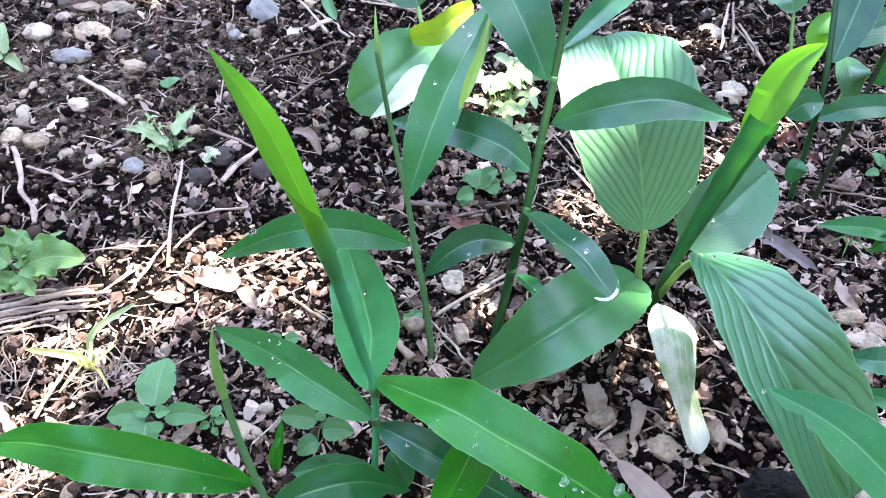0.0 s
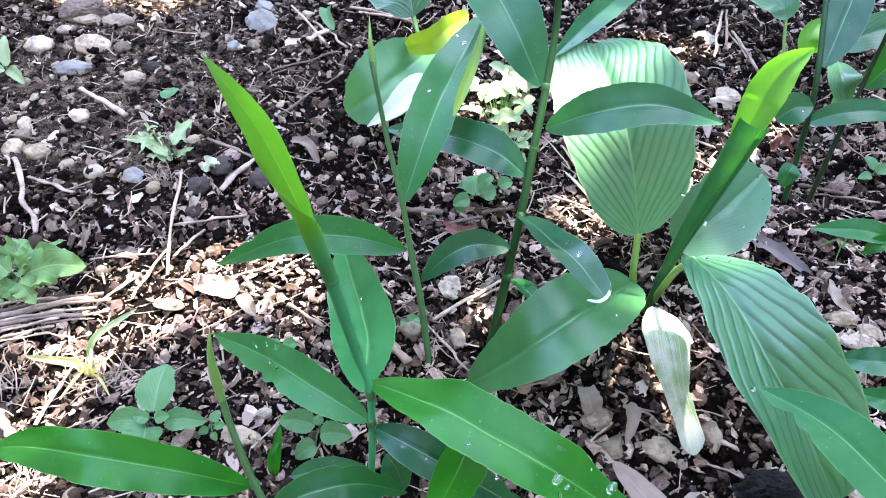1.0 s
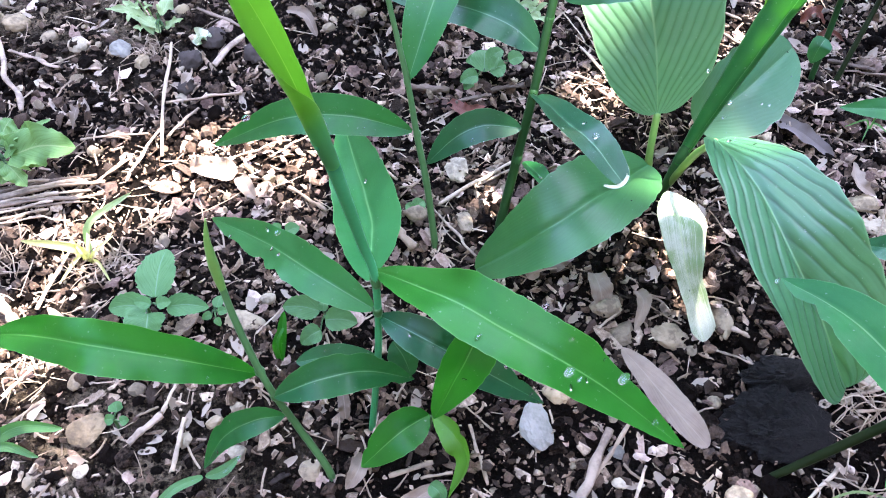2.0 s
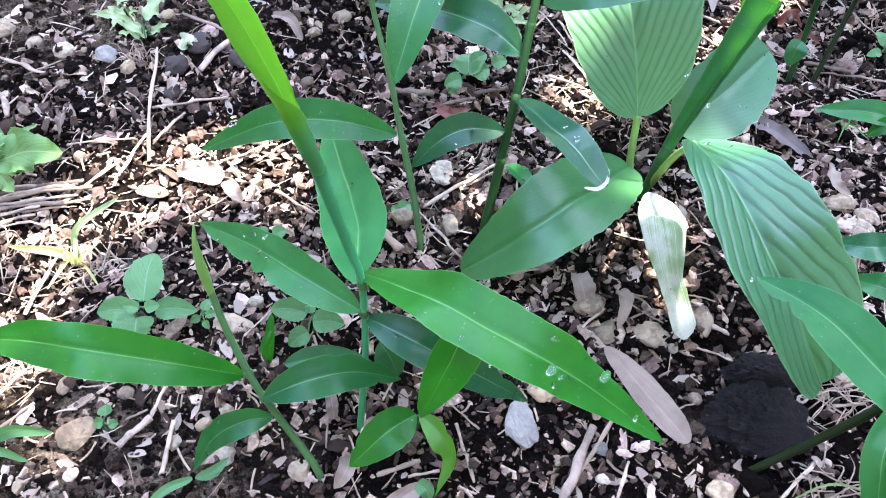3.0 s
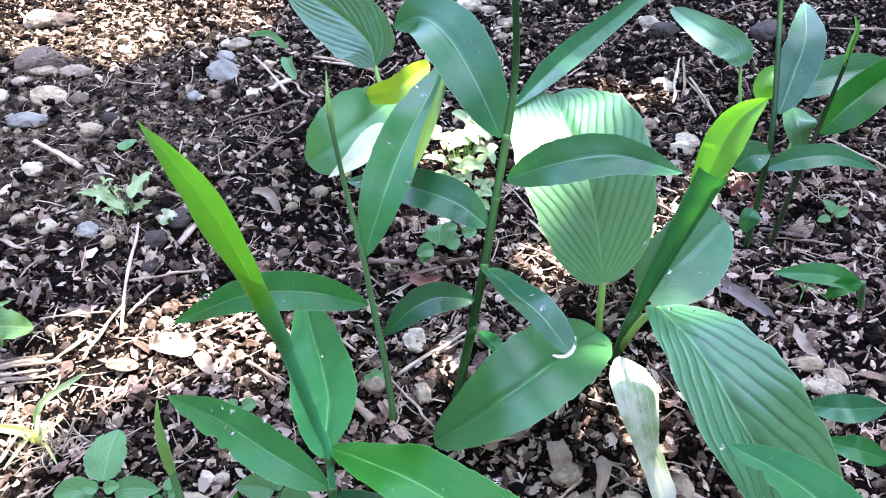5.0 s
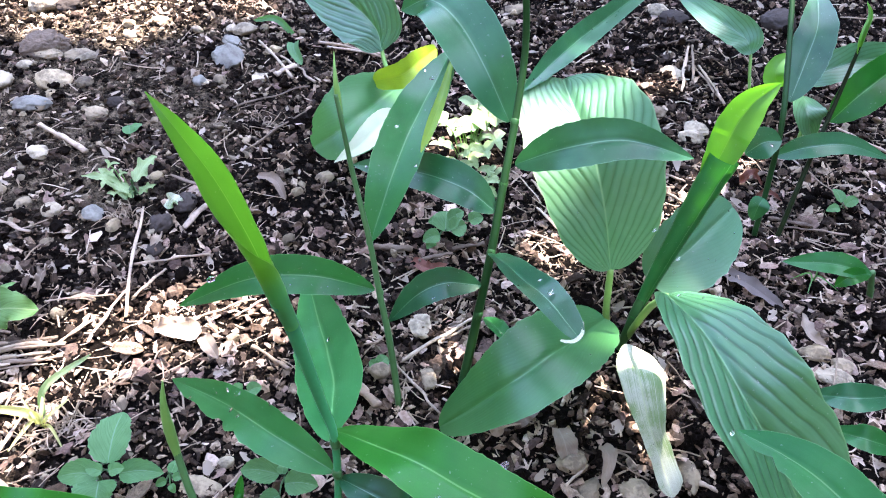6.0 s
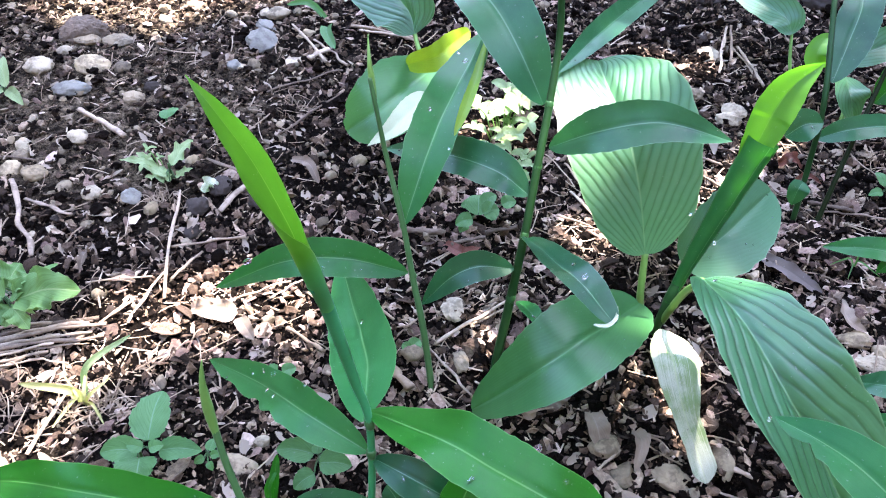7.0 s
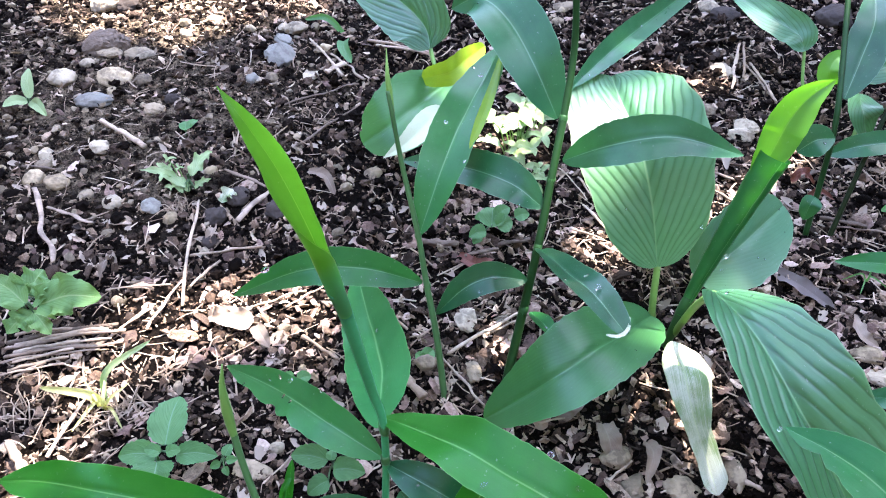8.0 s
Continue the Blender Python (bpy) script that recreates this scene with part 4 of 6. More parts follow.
leaf(t_plant, [(0.1963, 0.4236, 0.0700), (0.2255, 0.4352, 0.0850), (0.2576, 0.4668, 0.0850), (0.2938, 0.5088, 0.0750)], 0.0656, TURMERIC_DULL, shape="broad", ribs=12, rib=.0002, rib_slant=.8, cup=.25, facing=(-.1, -.7, .7), n=90, m=72)
leaf(t_plant, [(0.1865, 0.3611, 0.1180), (0.1932, 0.3106, 0.1350), (0.2101, 0.2642, 0.1250), (0.2349, 0.2374, 0.0900), (0.2636, 0.2132, 0.0400)], 0.0792, TURMERIC, "large ribbed leaf sloping towards the soil", shape="blunt", ribs=7, rib=.0013, rib_slant=.62, fold=.34, cup=.35, facing=(.1, -.35, .93), n=160, m=140)
leaf(t_plant, [(0.1600, 0.3993, 0.0500), (0.1150, 0.3441, 0.0850), (0.0704, 0.3103, 0.0850), (0.0234, 0.3246, 0.0120)], 0.0615, TURMERIC_SMOOTH, "broad green leaf lying low with pale chewed patch", shape="broad", ribs=14, rib=.0001, rib_slant=.8, cup=.25, facing=(-.1, -.3, .95), n=100, m=80)
leaf(t_plant, [(0.1766, 0.3748, 0.0450), (0.1715, 0.3366, 0.0580), (0.1760, 0.3082, 0.0400), (0.1852, 0.2879, 0.0180), (0.1913, 0.2663, 0.0040)], 0.0366, BLEACHED, "withered bleached white and green leaf", shape="withered", facing=(.1, -.4, .9), cup=.4, ruffle=.09, n=44, m=14)
# one leaf in two materials: shade coloured into the tube, sun into the lobe
leaf(t_plant, [(0.1835, 0.4008, 0.0500), (0.1940, 0.4089, 0.0850), (0.2070, 0.4180, 0.1200), (0.2190, 0.4262, 0.1520), (0.2310, 0.4330, 0.1850)], 0.0740, LEAF_MID, "lower leaf still rolled into a tube, shade painted dark green", "rolled_leaf", shape="funnel", cup=3.35, facing=(.35, -.72, .55), n=70, m=40)
leaf(t_plant, [(0.2190, 0.4290, 0.1600), (0.2275, 0.4330, 0.1850), (0.2350, 0.4390, 0.2080), (0.2445, 0.4430, 0.2250), (0.2580, 0.4420, 0.2410)], 0.0320, LEAF_YOUNG, "lobe of an unrolling leaf, partly coloured as sunlit yellow-green", "spear_leaf", shape="lance", cup=1.3, cup_end=.6, facing=(-.30, -.72, .62), n=60, m=24)
leaf(t_plant, [(0.2595, 0.4584, 0.1700), (0.2710, 0.4590, 0.1800), (0.2859, 0.4613, 0.1800)], 0.0245, LEAF_DEEP, facing=(0, -.7, .7), cup=.3)

# ---- leafy shoot whose leaf hangs before the turmeric ----
f_plant = thing("galangal_plant", (0.2105, 0.1653, 0.0000), "galangal shoot slanting low over charred wood", "plant", "galangal shoots")
stem(f_plant, [(0.2045, 0.1641, -0.0120), (0.2321, 0.1691, 0.0300), (0.2598, 0.1738, 0.0800), (0.2767, 0.1762, 0.1300)], [.0022, .0029, .003, .003], STEM_OLIVE, n=28)
leaf(f_plant, [(0.2461, 0.1335, 0.1500), (0.2233, 0.1592, 0.1650), (0.1978, 0.1885, 0.1750), (0.1756, 0.2182, 0.1650)], 0.0320, LEAF_FRESH, "green blade with a chewed upper edge", facing=(0, -.4, .9), cup=.3, bites=((.72, -1, .5), (.8, -1, .6), (.86, -1, .3)))
leaf(f_plant, [(0.2743, 0.1765, 0.1000), (0.2499, 0.1431, 0.1000), (0.2551, 0.1244, 0.0700), (0.2621, 0.1070, 0.0400)], 0.0256, LEAF_MID, facing=(-.2, -.3, .9))
leaf(f_plant, [(0.3531, 0.3109, 0.0600), (0.3127, 0.3035, 0.0700), (0.2975, 0.3225, 0.0500)], 0.0214, LEAF_DEEP, facing=(0, -.4, .9))
leaf(f_plant, [(0.3339, 0.2684, 0.0600), (0.3071, 0.2710, 0.0700), (0.2975, 0.2928, 0.0500)], 0.0190, LEAF_MID, facing=(0, -.4, .9))

# ---- turmeric behind, with a yellow curled leaf ----
u_plant = thing("turmeric_plant", (-0.0066, 0.6636, 0.0000), "turmeric plant with painted sun patch and yellow curl", "plant", "turmeric plants")
stem(u_plant, [(-0.0037, 0.7008, -0.0040), (-0.0094, 0.7281, 0.0400), (-0.0258, 0.7630, 0.0750), (-0.0314, 0.7792, 0.0900)], [.003, .003, .0026, .0024], STEM_YOUNG, "slender leaf stalk", "stalk")
leaf(u_plant, [(-0.0306, 0.7738, 0.0900), (-0.0409, 0.7982, 0.1100), (-0.0794, 0.8519, 0.1200), (-0.1504, 0.9608, 0.1100)], 0.0783, TURMERIC, "ribbed leaf fanning away", shape="broad", ribs=9, rib=.0016, rib_slant=.6, facing=(-.2, -.8, .5), n=100, m=90)
leaf(u_plant, [(-0.0087, 0.7335, 0.0700), (-0.0372, 0.6680, 0.0850), (-0.0646, 0.6335, 0.0800), (-0.0974, 0.6277, 0.0600)], 0.0765, TURMERIC_SMOOTH, "broad dull green leaf", shape="broad", ribs=9, rib=.0001, rib_slant=.8, facing=(-.1, -.75, .6), cup=.25, n=50, m=20, bites=((.93, 1, .4),))
# separate pale blade, coloured to stand in for sun on this leaf side
leaf(u_plant, [(-0.0140, 0.6520, 0.0880), (-0.0290, 0.6240, 0.0880), (-0.0470, 0.5990, 0.0830), (-0.0720, 0.5850, 0.0720)], 0.0260, SUN_PATCH, "pale leaf side with sunlight painted in", shape="spear", facing=(.1, -.6, .75), cup=.2)
leaf(u_plant, [(-0.0372, 0.7078, 0.0900), (-0.0070, 0.6758, 0.1150), (0.0106, 0.6937, 0.1200), (0.0304, 0.7315, 0.1150)], 0.0272, YELLOW, "yellow curled leaf edge", shape="strap", facing=(.2, -.8, .45), cup=.3, ruffle=.12)

# ---- shoots at the back, beside the turmeric ----
w_plant = thing("galangal_plant", (0.3524, 0.5525, 0.0000), "dark-stemmed galangal shoot with glossy blade", "plant", "galangal shoots")
stem(w_plant, [(0.3529, 0.5535, -0.0040), (0.3547, 0.5698, 0.0600), (0.3490, 0.5796, 0.1300), (0.3688, 0.6781, 0.2100), (0.3499, 0.6587, 0.2500)], [.0029, .0028, .0027, .0025, .0023], STEM_DARK, n=30)
leaf(w_plant, [(0.3618, 0.5976, 0.1300), (0.3774, 0.6233, 0.1550), (0.3949, 0.6557, 0.1800), (0.4140, 0.7142, 0.1900)], 0.0394, LEAF_DEEP, "blade with silvery sunlit side", facing=(-.3, -.7, .6), cup=.35)
leaf(w_plant, [(0.3418, 0.5456, 0.0550), (0.3360, 0.5390, 0.0500), (0.3373, 0.5415, 0.0300)], 0.0194, LEAF_DEEP, facing=(-.2, -.7, .6))
leaf(w_plant, [(0.3614, 0.5864, 0.0750), (0.3850, 0.5794, 0.0900), (0.4268, 0.5837, 0.0900), (0.4745, 0.5802, 0.0750)], 0.0243, LEAF_DEEP, facing=(0, -.6, .8))
x_plant = thing("galangal_plant", (0.3714, 0.5442, 0.0000), "thin galangal shoot ending in a bud", "plant", "galangal shoots")
stem(x_plant, [(0.3720, 0.5452, -0.0040), (0.3906, 0.5746, 0.0600), (0.4171, 0.6135, 0.1200), (0.4272, 0.6287, 0.1700)], [.0026, .0024, .0021, .0017], STEM_OLIVE, n=26)
leaf(x_plant, [(0.4251, 0.6247, 0.1650), (0.4292, 0.6344, 0.1800), (0.4407, 0.6533, 0.1900), (0.4449, 0.6738, 0.1950)], 0.0141, LEAF_YOUNG, "pale closed bud", "bud", shape="spear", cup=2.8, cup_end=2.2)
leaf(x_plant, [(0.4167, 0.6088, 0.1000), (0.4391, 0.6157, 0.1250), (0.4844, 0.6445, 0.1400), (0.5716, 0.7116, 0.1400)], 0.0416, LEAF, facing=(-.2, -.7, .6), cup=.3)

y_plant = thing("turmeric_plant", (0.4301, 0.7947, 0.0000), "small turmeric with narrow pale leaf", "plant", "turmeric plants")
stem(y_plant, [(0.4310, 0.7877, -0.0040), (0.4254, 0.8067, 0.0300), (0.4251, 0.8272, 0.0600)], [.0024, .002, .0018], STEM_YOUNG, "slender leaf stalk", "stalk")
leaf(y_plant, [(0.4238, 0.8213, 0.0600), (0.4154, 0.8371, 0.0750), (0.3904, 0.8771, 0.0800), (0.3733, 0.9679, 0.0700)], 0.0418, TURMERIC, shape="broad", ribs=7, rib=.0005, facing=(-.2, -.75, .6), cup=.4)
z_plant = thing("turmeric_plant", (0.4535, 0.6952, 0.0000), "turmeric with pale sunlit broad leaves", "plant", "turmeric plants")
stem(z_plant, [(0.4459, 0.6952, -0.0040), (0.4548, 0.7070, 0.0200), (0.4668, 0.7413, 0.0450)], [.003, .0026, .002], STEM_YOUNG, "slender leaf stalk", "stalk")
leaf(z_plant, [(0.4609, 0.7394, 0.0500), (0.4492, 0.7067, 0.0550), (0.4503, 0.6928, 0.0450), (0.4635, 0.6953, 0.0200)], 0.0401, TURMERIC, shape="broad", ribs=6, rib=.0004, facing=(0, -.6, .8))
leaf(z_plant, [(0.4636, 0.7548, 0.0600), (0.4989, 0.7614, 0.0750), (0.5569, 0.7818, 0.0750), (0.6489, 0.8131, 0.0500)], 0.0418, TURMERIC, "pale ribbed leaf in sun", shape="broad", ribs=7, rib=.0004, facing=(0, -.6, .8))
leaf(z_plant, [(0.4292, 0.7420, 0.0600), (0.4196, 0.7419, 0.0750), (0.4242, 0.7502, 0.0850), (0.4391, 0.7651, 0.0900)], 0.0288, LEAF_YOUNG, shape="ovate", facing=(-.3, -.7, .5), cup=.6)
s_plant = thing("galangal_plant", (0.4291, 0.4613, 0.0000), "low galangal shoot with spotted blade", "plant", "galangal shoots")
stem(s_plant, [(0.4310, 0.4614, -0.0040), (0.4145, 0.4586, 0.0400)], [.003, .0026])
leaf(s_plant, [(0.4030, 0.4452, 0.0500), (0.3693, 0.4486, 0.0600), (0.3348, 0.4685, 0.0450)], 0.0214, LEAF_MID, facing=(0, -.5, .85))
leaf(s_plant, [(0.4039, 0.4472, 0.0500), (0.3792, 0.4380, 0.0550), (0.3683, 0.4361, 0.0450)], 0.0146, LEAF, facing=(0, -.5, .85))


# ---- weeds and seedlings ----
def weed(at, tips, label, mat, height, shape="ovate", category="weed", teeth=9, group="seedlings", ruffle=0.04):
    """A seedling: a thin stem and leaves, each given by its foot, its tip and its width."""
    plant = thing("weed", at, label, category, group)
    top = Vector(at) + Vector((0.001, 0.001, height))
    part("stem", tube_mesh("stem", [Vector(at) - Vector((0, 0, 0.004)), (Vector(at) + top) / 2 + Vector((0.0008, 0, 0)), top], [0.0014, 0.0012, 0.001], STEM, n=8, sides=6), plant)
    for k, (a, b, width) in enumerate(tips):
        a, b = Vector(a), Vector(b)
        part("leaf_stalk", tube_mesh("leaf_stalk", [top - Vector((0, 0, height * 0.3)), (top + a) / 2, a], [0.0007, 0.0006, 0.0006], STEM, n=5, sides=5), plant)
        mid = (a + b) / 2 + Vector((0, 0, 0.12 * (b - a).length))
        part("leaf", blade_mesh("leaf", [a, mid, b], width, mat, shape=shape, facing=(0.1 * math.sin(k * 2), -0.45, 0.9), cup=0.3, n=20, m=10, teeth=teeth, ruffle=ruffle, seed=k), plant)
    return plant


weed((-0.2254, 0.2893, 0.0000), [((-0.2140, 0.2904, 0.0260), (-0.2133, 0.3306, 0.0300), 0.0313), ((-0.2041, 0.2836, 0.0240), (-0.1738, 0.2838, 0.0220), 0.0180), ((-0.2171, 0.2814, 0.0260), (-0.2477, 0.2828, 0.0220), 0.0206), ((-0.2160, 0.2765, 0.0260), (-0.2153, 0.2597, 0.0200), 0.0322), ((-0.2137, 0.2815, 0.0300), (-0.2262, 0.2839, 0.0300), 0.0101), ((-0.2094, 0.2815, 0.0300), (-0.1993, 0.2839, 0.0300), 0.0101)], "broad-leaved green seedling with toothed oval leaves", WEED, .022)
weed((-0.0901, 0.2817, 0.0000), [((-0.0909, 0.2777, 0.0280), (-0.1188, 0.2824, 0.0260), 0.0186), ((-0.0860, 0.2705, 0.0280), (-0.0633, 0.2698, 0.0250), 0.0184), ((-0.0897, 0.2653, 0.0220), (-0.1040, 0.2572, 0.0160), 0.0158), ((-0.0884, 0.2765, 0.0300), (-0.0875, 0.2836, 0.0320), 0.0084)], "small green seedling with toothed oval leaves", WEED, .022)
weed((-0.1767, 0.2918, 0.0000), [((-0.1723, 0.2898, 0.0120), (-0.1697, 0.3001, 0.0120), 0.0088), ((-0.1703, 0.2858, 0.0120), (-0.1622, 0.2873, 0.0120), 0.0070), ((-0.1750, 0.2849, 0.0100), (-0.1825, 0.2821, 0.0080), 0.0070), ((-0.1714, 0.2819, 0.0100), (-0.1681, 0.2772, 0.0060), 0.0061)], "tiny green sprig in dark soil", WEED, .008)
weed((-0.2274, 0.2004, 0.0000), [((-0.2236, 0.2051, 0.0160), (-0.2255, 0.2124, 0.0170), 0.0104), ((-0.2250, 0.2001, 0.0140), (-0.2324, 0.2009, 0.0120), 0.0079), ((-0.2207, 0.1988, 0.0140), (-0.2156, 0.2010, 0.0120), 0.0071)], "tiny three-leaved seedling beside a grey stone", WEED, .014, teeth=0)
weed((-0.2902, 0.6205, 0.0000), [((-0.2800, 0.6112, 0.0300), (-0.2713, 0.6589, 0.0280), 0.0150), ((-0.2881, 0.6074, 0.0180), (-0.3524, 0.6460, 0.0120), 0.0090), ((-0.2805, 0.6094, 0.0150), (-0.2660, 0.6247, 0.0160), 0.0080), ((-0.2922, 0.6055, 0.0120), (-0.3364, 0.6568, 0.0140), 0.0100), ((-0.2856, 0.6049, 0.0140), (-0.3035, 0.6292, 0.0160), 0.0075)], "pale green weed with curled leaves", PALE_WEED, .025, teeth=0, ruffle=.5)
weed((-0.3298, 0.7374, 0.0000), [((-0.3258, 0.7302, 0.0080), (-0.3281, 0.7461, 0.0100), 0.0147), ((-0.3244, 0.7349, 0.0080), (-0.3166, 0.7517, 0.0080), 0.0094)], "single tiny round-leaved seedling", WEED, .006, teeth=0)
weed((0.0376, 0.5554, 0.0000), [((0.0353, 0.5415, 0.0200), (0.0370, 0.5669, 0.0240), 0.0281), ((0.0408, 0.5415, 0.0200), (0.0563, 0.5501, 0.0200), 0.0224), ((0.0297, 0.5378, 0.0180), (0.0130, 0.5338, 0.0140), 0.0167), ((0.0393, 0.5513, 0.0240), (0.0539, 0.5659, 0.0250), 0.0158), ((0.0322, 0.5536, 0.0220), (0.0187, 0.5557, 0.0200), 0.0124), ((0.0243, 0.5383, 0.0100), (0.0170, 0.5297, 0.0080), 0.0112), ((0.0594, 0.5562, 0.0200), (0.0739, 0.5615, 0.0200), 0.0159)], "green weed cluster of rounded leaves", WEED, .02)
def clump(at, spread, height, count, size, label, mat, seed):
    """A low many-stemmed weed with small leaves."""
    plant, r = thing("weed", at, label, "weed", "seedlings"), random.Random(seed)
    for k in range(count):
        w, d = r.uniform(0, 6.28), spread * math.sqrt(r.random())
        top = Vector(at) + Vector((math.cos(w) * d, math.sin(w) * d, height * r.uniform(0.35, 1.0)))
        part("stem", tube_mesh("stem", [Vector(at) + Vector((math.cos(w) * d * 0.3, math.sin(w) * d * 0.3, -0.003)), Vector(at).lerp(top, 0.6) + Vector((0, 0, height * 0.1)), top], [0.0009, 0.0007, 0.0005], STEM_YOUNG, n=5, sides=5), plant)
        for q in range(3):
            v = w + q * 2.1 + r.uniform(-0.5, 0.5)
            l = size * r.uniform(0.6, 1.25)
            tip = top + Vector((math.cos(v) * l, math.sin(v) * l, r.uniform(-0.25, 0.35) * l))
            part("leaf", blade_mesh("leaf", [top, top.lerp(tip, 0.5) + Vector((0, 0, 0.15 * l)), tip], l * r.uniform(0.4, 0.62), mat, shape="ovate", cup=0.35, n=9, m=6, facing=(r.gauss(0, 0.3), -0.4, 0.9), seed=k), plant)
    return plant


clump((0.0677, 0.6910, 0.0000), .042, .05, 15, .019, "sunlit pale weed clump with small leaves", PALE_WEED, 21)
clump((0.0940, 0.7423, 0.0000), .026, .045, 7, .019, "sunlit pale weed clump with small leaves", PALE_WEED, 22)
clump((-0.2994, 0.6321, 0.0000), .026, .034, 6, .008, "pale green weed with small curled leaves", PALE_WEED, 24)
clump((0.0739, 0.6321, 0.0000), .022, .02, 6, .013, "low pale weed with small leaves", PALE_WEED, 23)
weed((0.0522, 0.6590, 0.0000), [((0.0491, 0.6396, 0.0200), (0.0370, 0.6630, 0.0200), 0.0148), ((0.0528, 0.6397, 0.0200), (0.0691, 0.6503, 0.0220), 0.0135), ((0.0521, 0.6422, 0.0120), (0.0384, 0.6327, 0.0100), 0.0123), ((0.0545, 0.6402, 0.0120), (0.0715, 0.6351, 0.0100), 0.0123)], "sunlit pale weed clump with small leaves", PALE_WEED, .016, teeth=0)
weed((-0.3875, 0.4333, 0.0000), [((-0.3494, 0.4086, 0.0500), (-0.2962, 0.4122, 0.0550), 0.0367), ((-0.3627, 0.4182, 0.0500), (-0.3554, 0.4398, 0.0600), 0.0287), ((-0.3528, 0.4054, 0.0500), (-0.3265, 0.4438, 0.0550), 0.0125), ((-0.3611, 0.4085, 0.0500), (-0.3984, 0.4344, 0.0500), 0.0286), ((-0.3593, 0.4112, 0.0400), (-0.3615, 0.3948, 0.0300), 0.0216), ((-0.3462, 0.4132, 0.0450), (-0.3265, 0.4064, 0.0400), 0.0172), ((-0.3560, 0.4060, 0.0420), (-0.3380, 0.3900, 0.0330), 0.0190), ((-0.3640, 0.4060, 0.0380), (-0.3790, 0.3930, 0.0300), 0.0200), ((-0.3540, 0.4140, 0.0540), (-0.3420, 0.4250, 0.0620), 0.0170)], "pale green lettuce-like weed with crinkled leaves", LETTUCE, .04, teeth=8, ruffle=.42)
weed((-0.5512, 0.8029, 0.0000), [((-0.5331, 0.7834, 0.0200), (-0.5440, 0.8216, 0.0400), 0.0152), ((-0.5394, 0.7851, 0.0150), (-0.5589, 0.7642, 0.0200), 0.0163), ((-0.5379, 0.7901, 0.0120), (-0.5104, 0.7663, 0.0050), 0.0152)], "blue-green weed beside pale stones", PALE_WEED, .015, teeth=0)
weed((0.4629, 0.5952, 0.0000), [((0.4527, 0.5863, 0.0150), (0.4505, 0.6057, 0.0180), 0.0129), ((0.4538, 0.5818, 0.0150), (0.4723, 0.5911, 0.0150), 0.0129), ((0.4489, 0.5808, 0.0120), (0.4343, 0.5786, 0.0100), 0.0105)], "small green weed among straw", WEED, .012)
weed((-0.0258, 0.3922, -0.0000), [((-0.0253, 0.3871, 0.0080), (-0.0183, 0.3963, 0.0080), 0.0125), ((-0.0267, 0.3859, 0.0080), (-0.0336, 0.3920, 0.0080), 0.0087)], "tiny blue-green seedling leaf", WEED, .005, teeth=0)
weed((-0.1338, 0.3576, 0.0000), [((-0.1264, 0.3545, 0.0200), (-0.1163, 0.3590, 0.0200), 0.0120), ((-0.1312, 0.3556, 0.0200), (-0.1395, 0.3591, 0.0200), 0.0101)], "small green seedling beside a blade", WEED, .018)


def grass(at, tips, label, mat, group="grass tufts"):
    tuft = thing("grass_tuft", at, label, "grass", group)
    for mid, tip, width in tips:
        foot = Vector(at) - Vector((0, 0, 0.003))
        part("grass_blade", blade_mesh("grass_blade", [foot, mid, tip], width, mat, shape="strap", cup=0.5, n=16, m=6, facing=(0, -0.7, 0.6)), tuft)
    return tuft


grass((-0.2858, 0.3433, 0.0000), [((-0.2762, 0.3503, 0.0350), (-0.2431, 0.3700, 0.0500), 0.0058)], "pale green grass shoot in bright straw", PALE_WEED)
grass((-0.2868, 0.3395, 0.0000), [((-0.2885, 0.3381, 0.0200), (-0.3271, 0.3382, 0.0300), 0.0080), ((-0.2872, 0.3394, 0.0120), (-0.3018, 0.3153, 0.0040), 0.0036), ((-0.2732, 0.3314, 0.0120), (-0.2631, 0.3189, 0.0030), 0.0031), ((-0.2825, 0.3338, 0.0200), (-0.3029, 0.3558, 0.0200), 0.0032), ((-0.2736, 0.3339, 0.0200), (-0.2632, 0.3505, 0.0200), 0.0027), ((-0.2780, 0.3339, 0.0200), (-0.2801, 0.3569, 0.0300), 0.0036)], "yellowing dying grass sprout in bright straw", DYING)
grass((-0.1215, 0.2523, 0.0000), [((-0.1150, 0.2552, 0.0300), (-0.1112, 0.2646, 0.0500), 0.0074), ((-0.1185, 0.2506, 0.0300), (-0.1118, 0.2612, 0.0400), 0.0049)], "upright green grass blades", LEAF)
grass((-0.3274, 0.1771, 0.0000), [((-0.2806, 0.1880, 0.0300), (-0.2498, 0.1881, 0.0300), 0.0099), ((-0.2904, 0.1799, 0.0200), (-0.2692, 0.1750, 0.0120), 0.0077), ((-0.2957, 0.1839, 0.0200), (-0.2819, 0.1920, 0.0300), 0.0062)], "green grass blades lying over soil", WEED)
grass((0.2970, 0.1523, 0.0000), [((0.2591, 0.1531, 0.0150), (0.2223, 0.1392, 0.0060), 0.0022)], "bright thin grass blade", PALE_WEED)
grass((0.3846, 0.4828, 0.0000), [((0.3896, 0.4893, 0.0200), (0.4033, 0.4710, 0.0200), 0.0020), ((0.3721, 0.4780, 0.0200), (0.3584, 0.4803, 0.0100), 0.0018), ((0.3849, 0.4823, 0.0120), (0.4004, 0.4684, 0.0060), 0.0018), ((0.3797, 0.4805, 0.0100), (0.3706, 0.4660, 0.0060), 0.0018)], "thin grass in shaded soil", WEED)
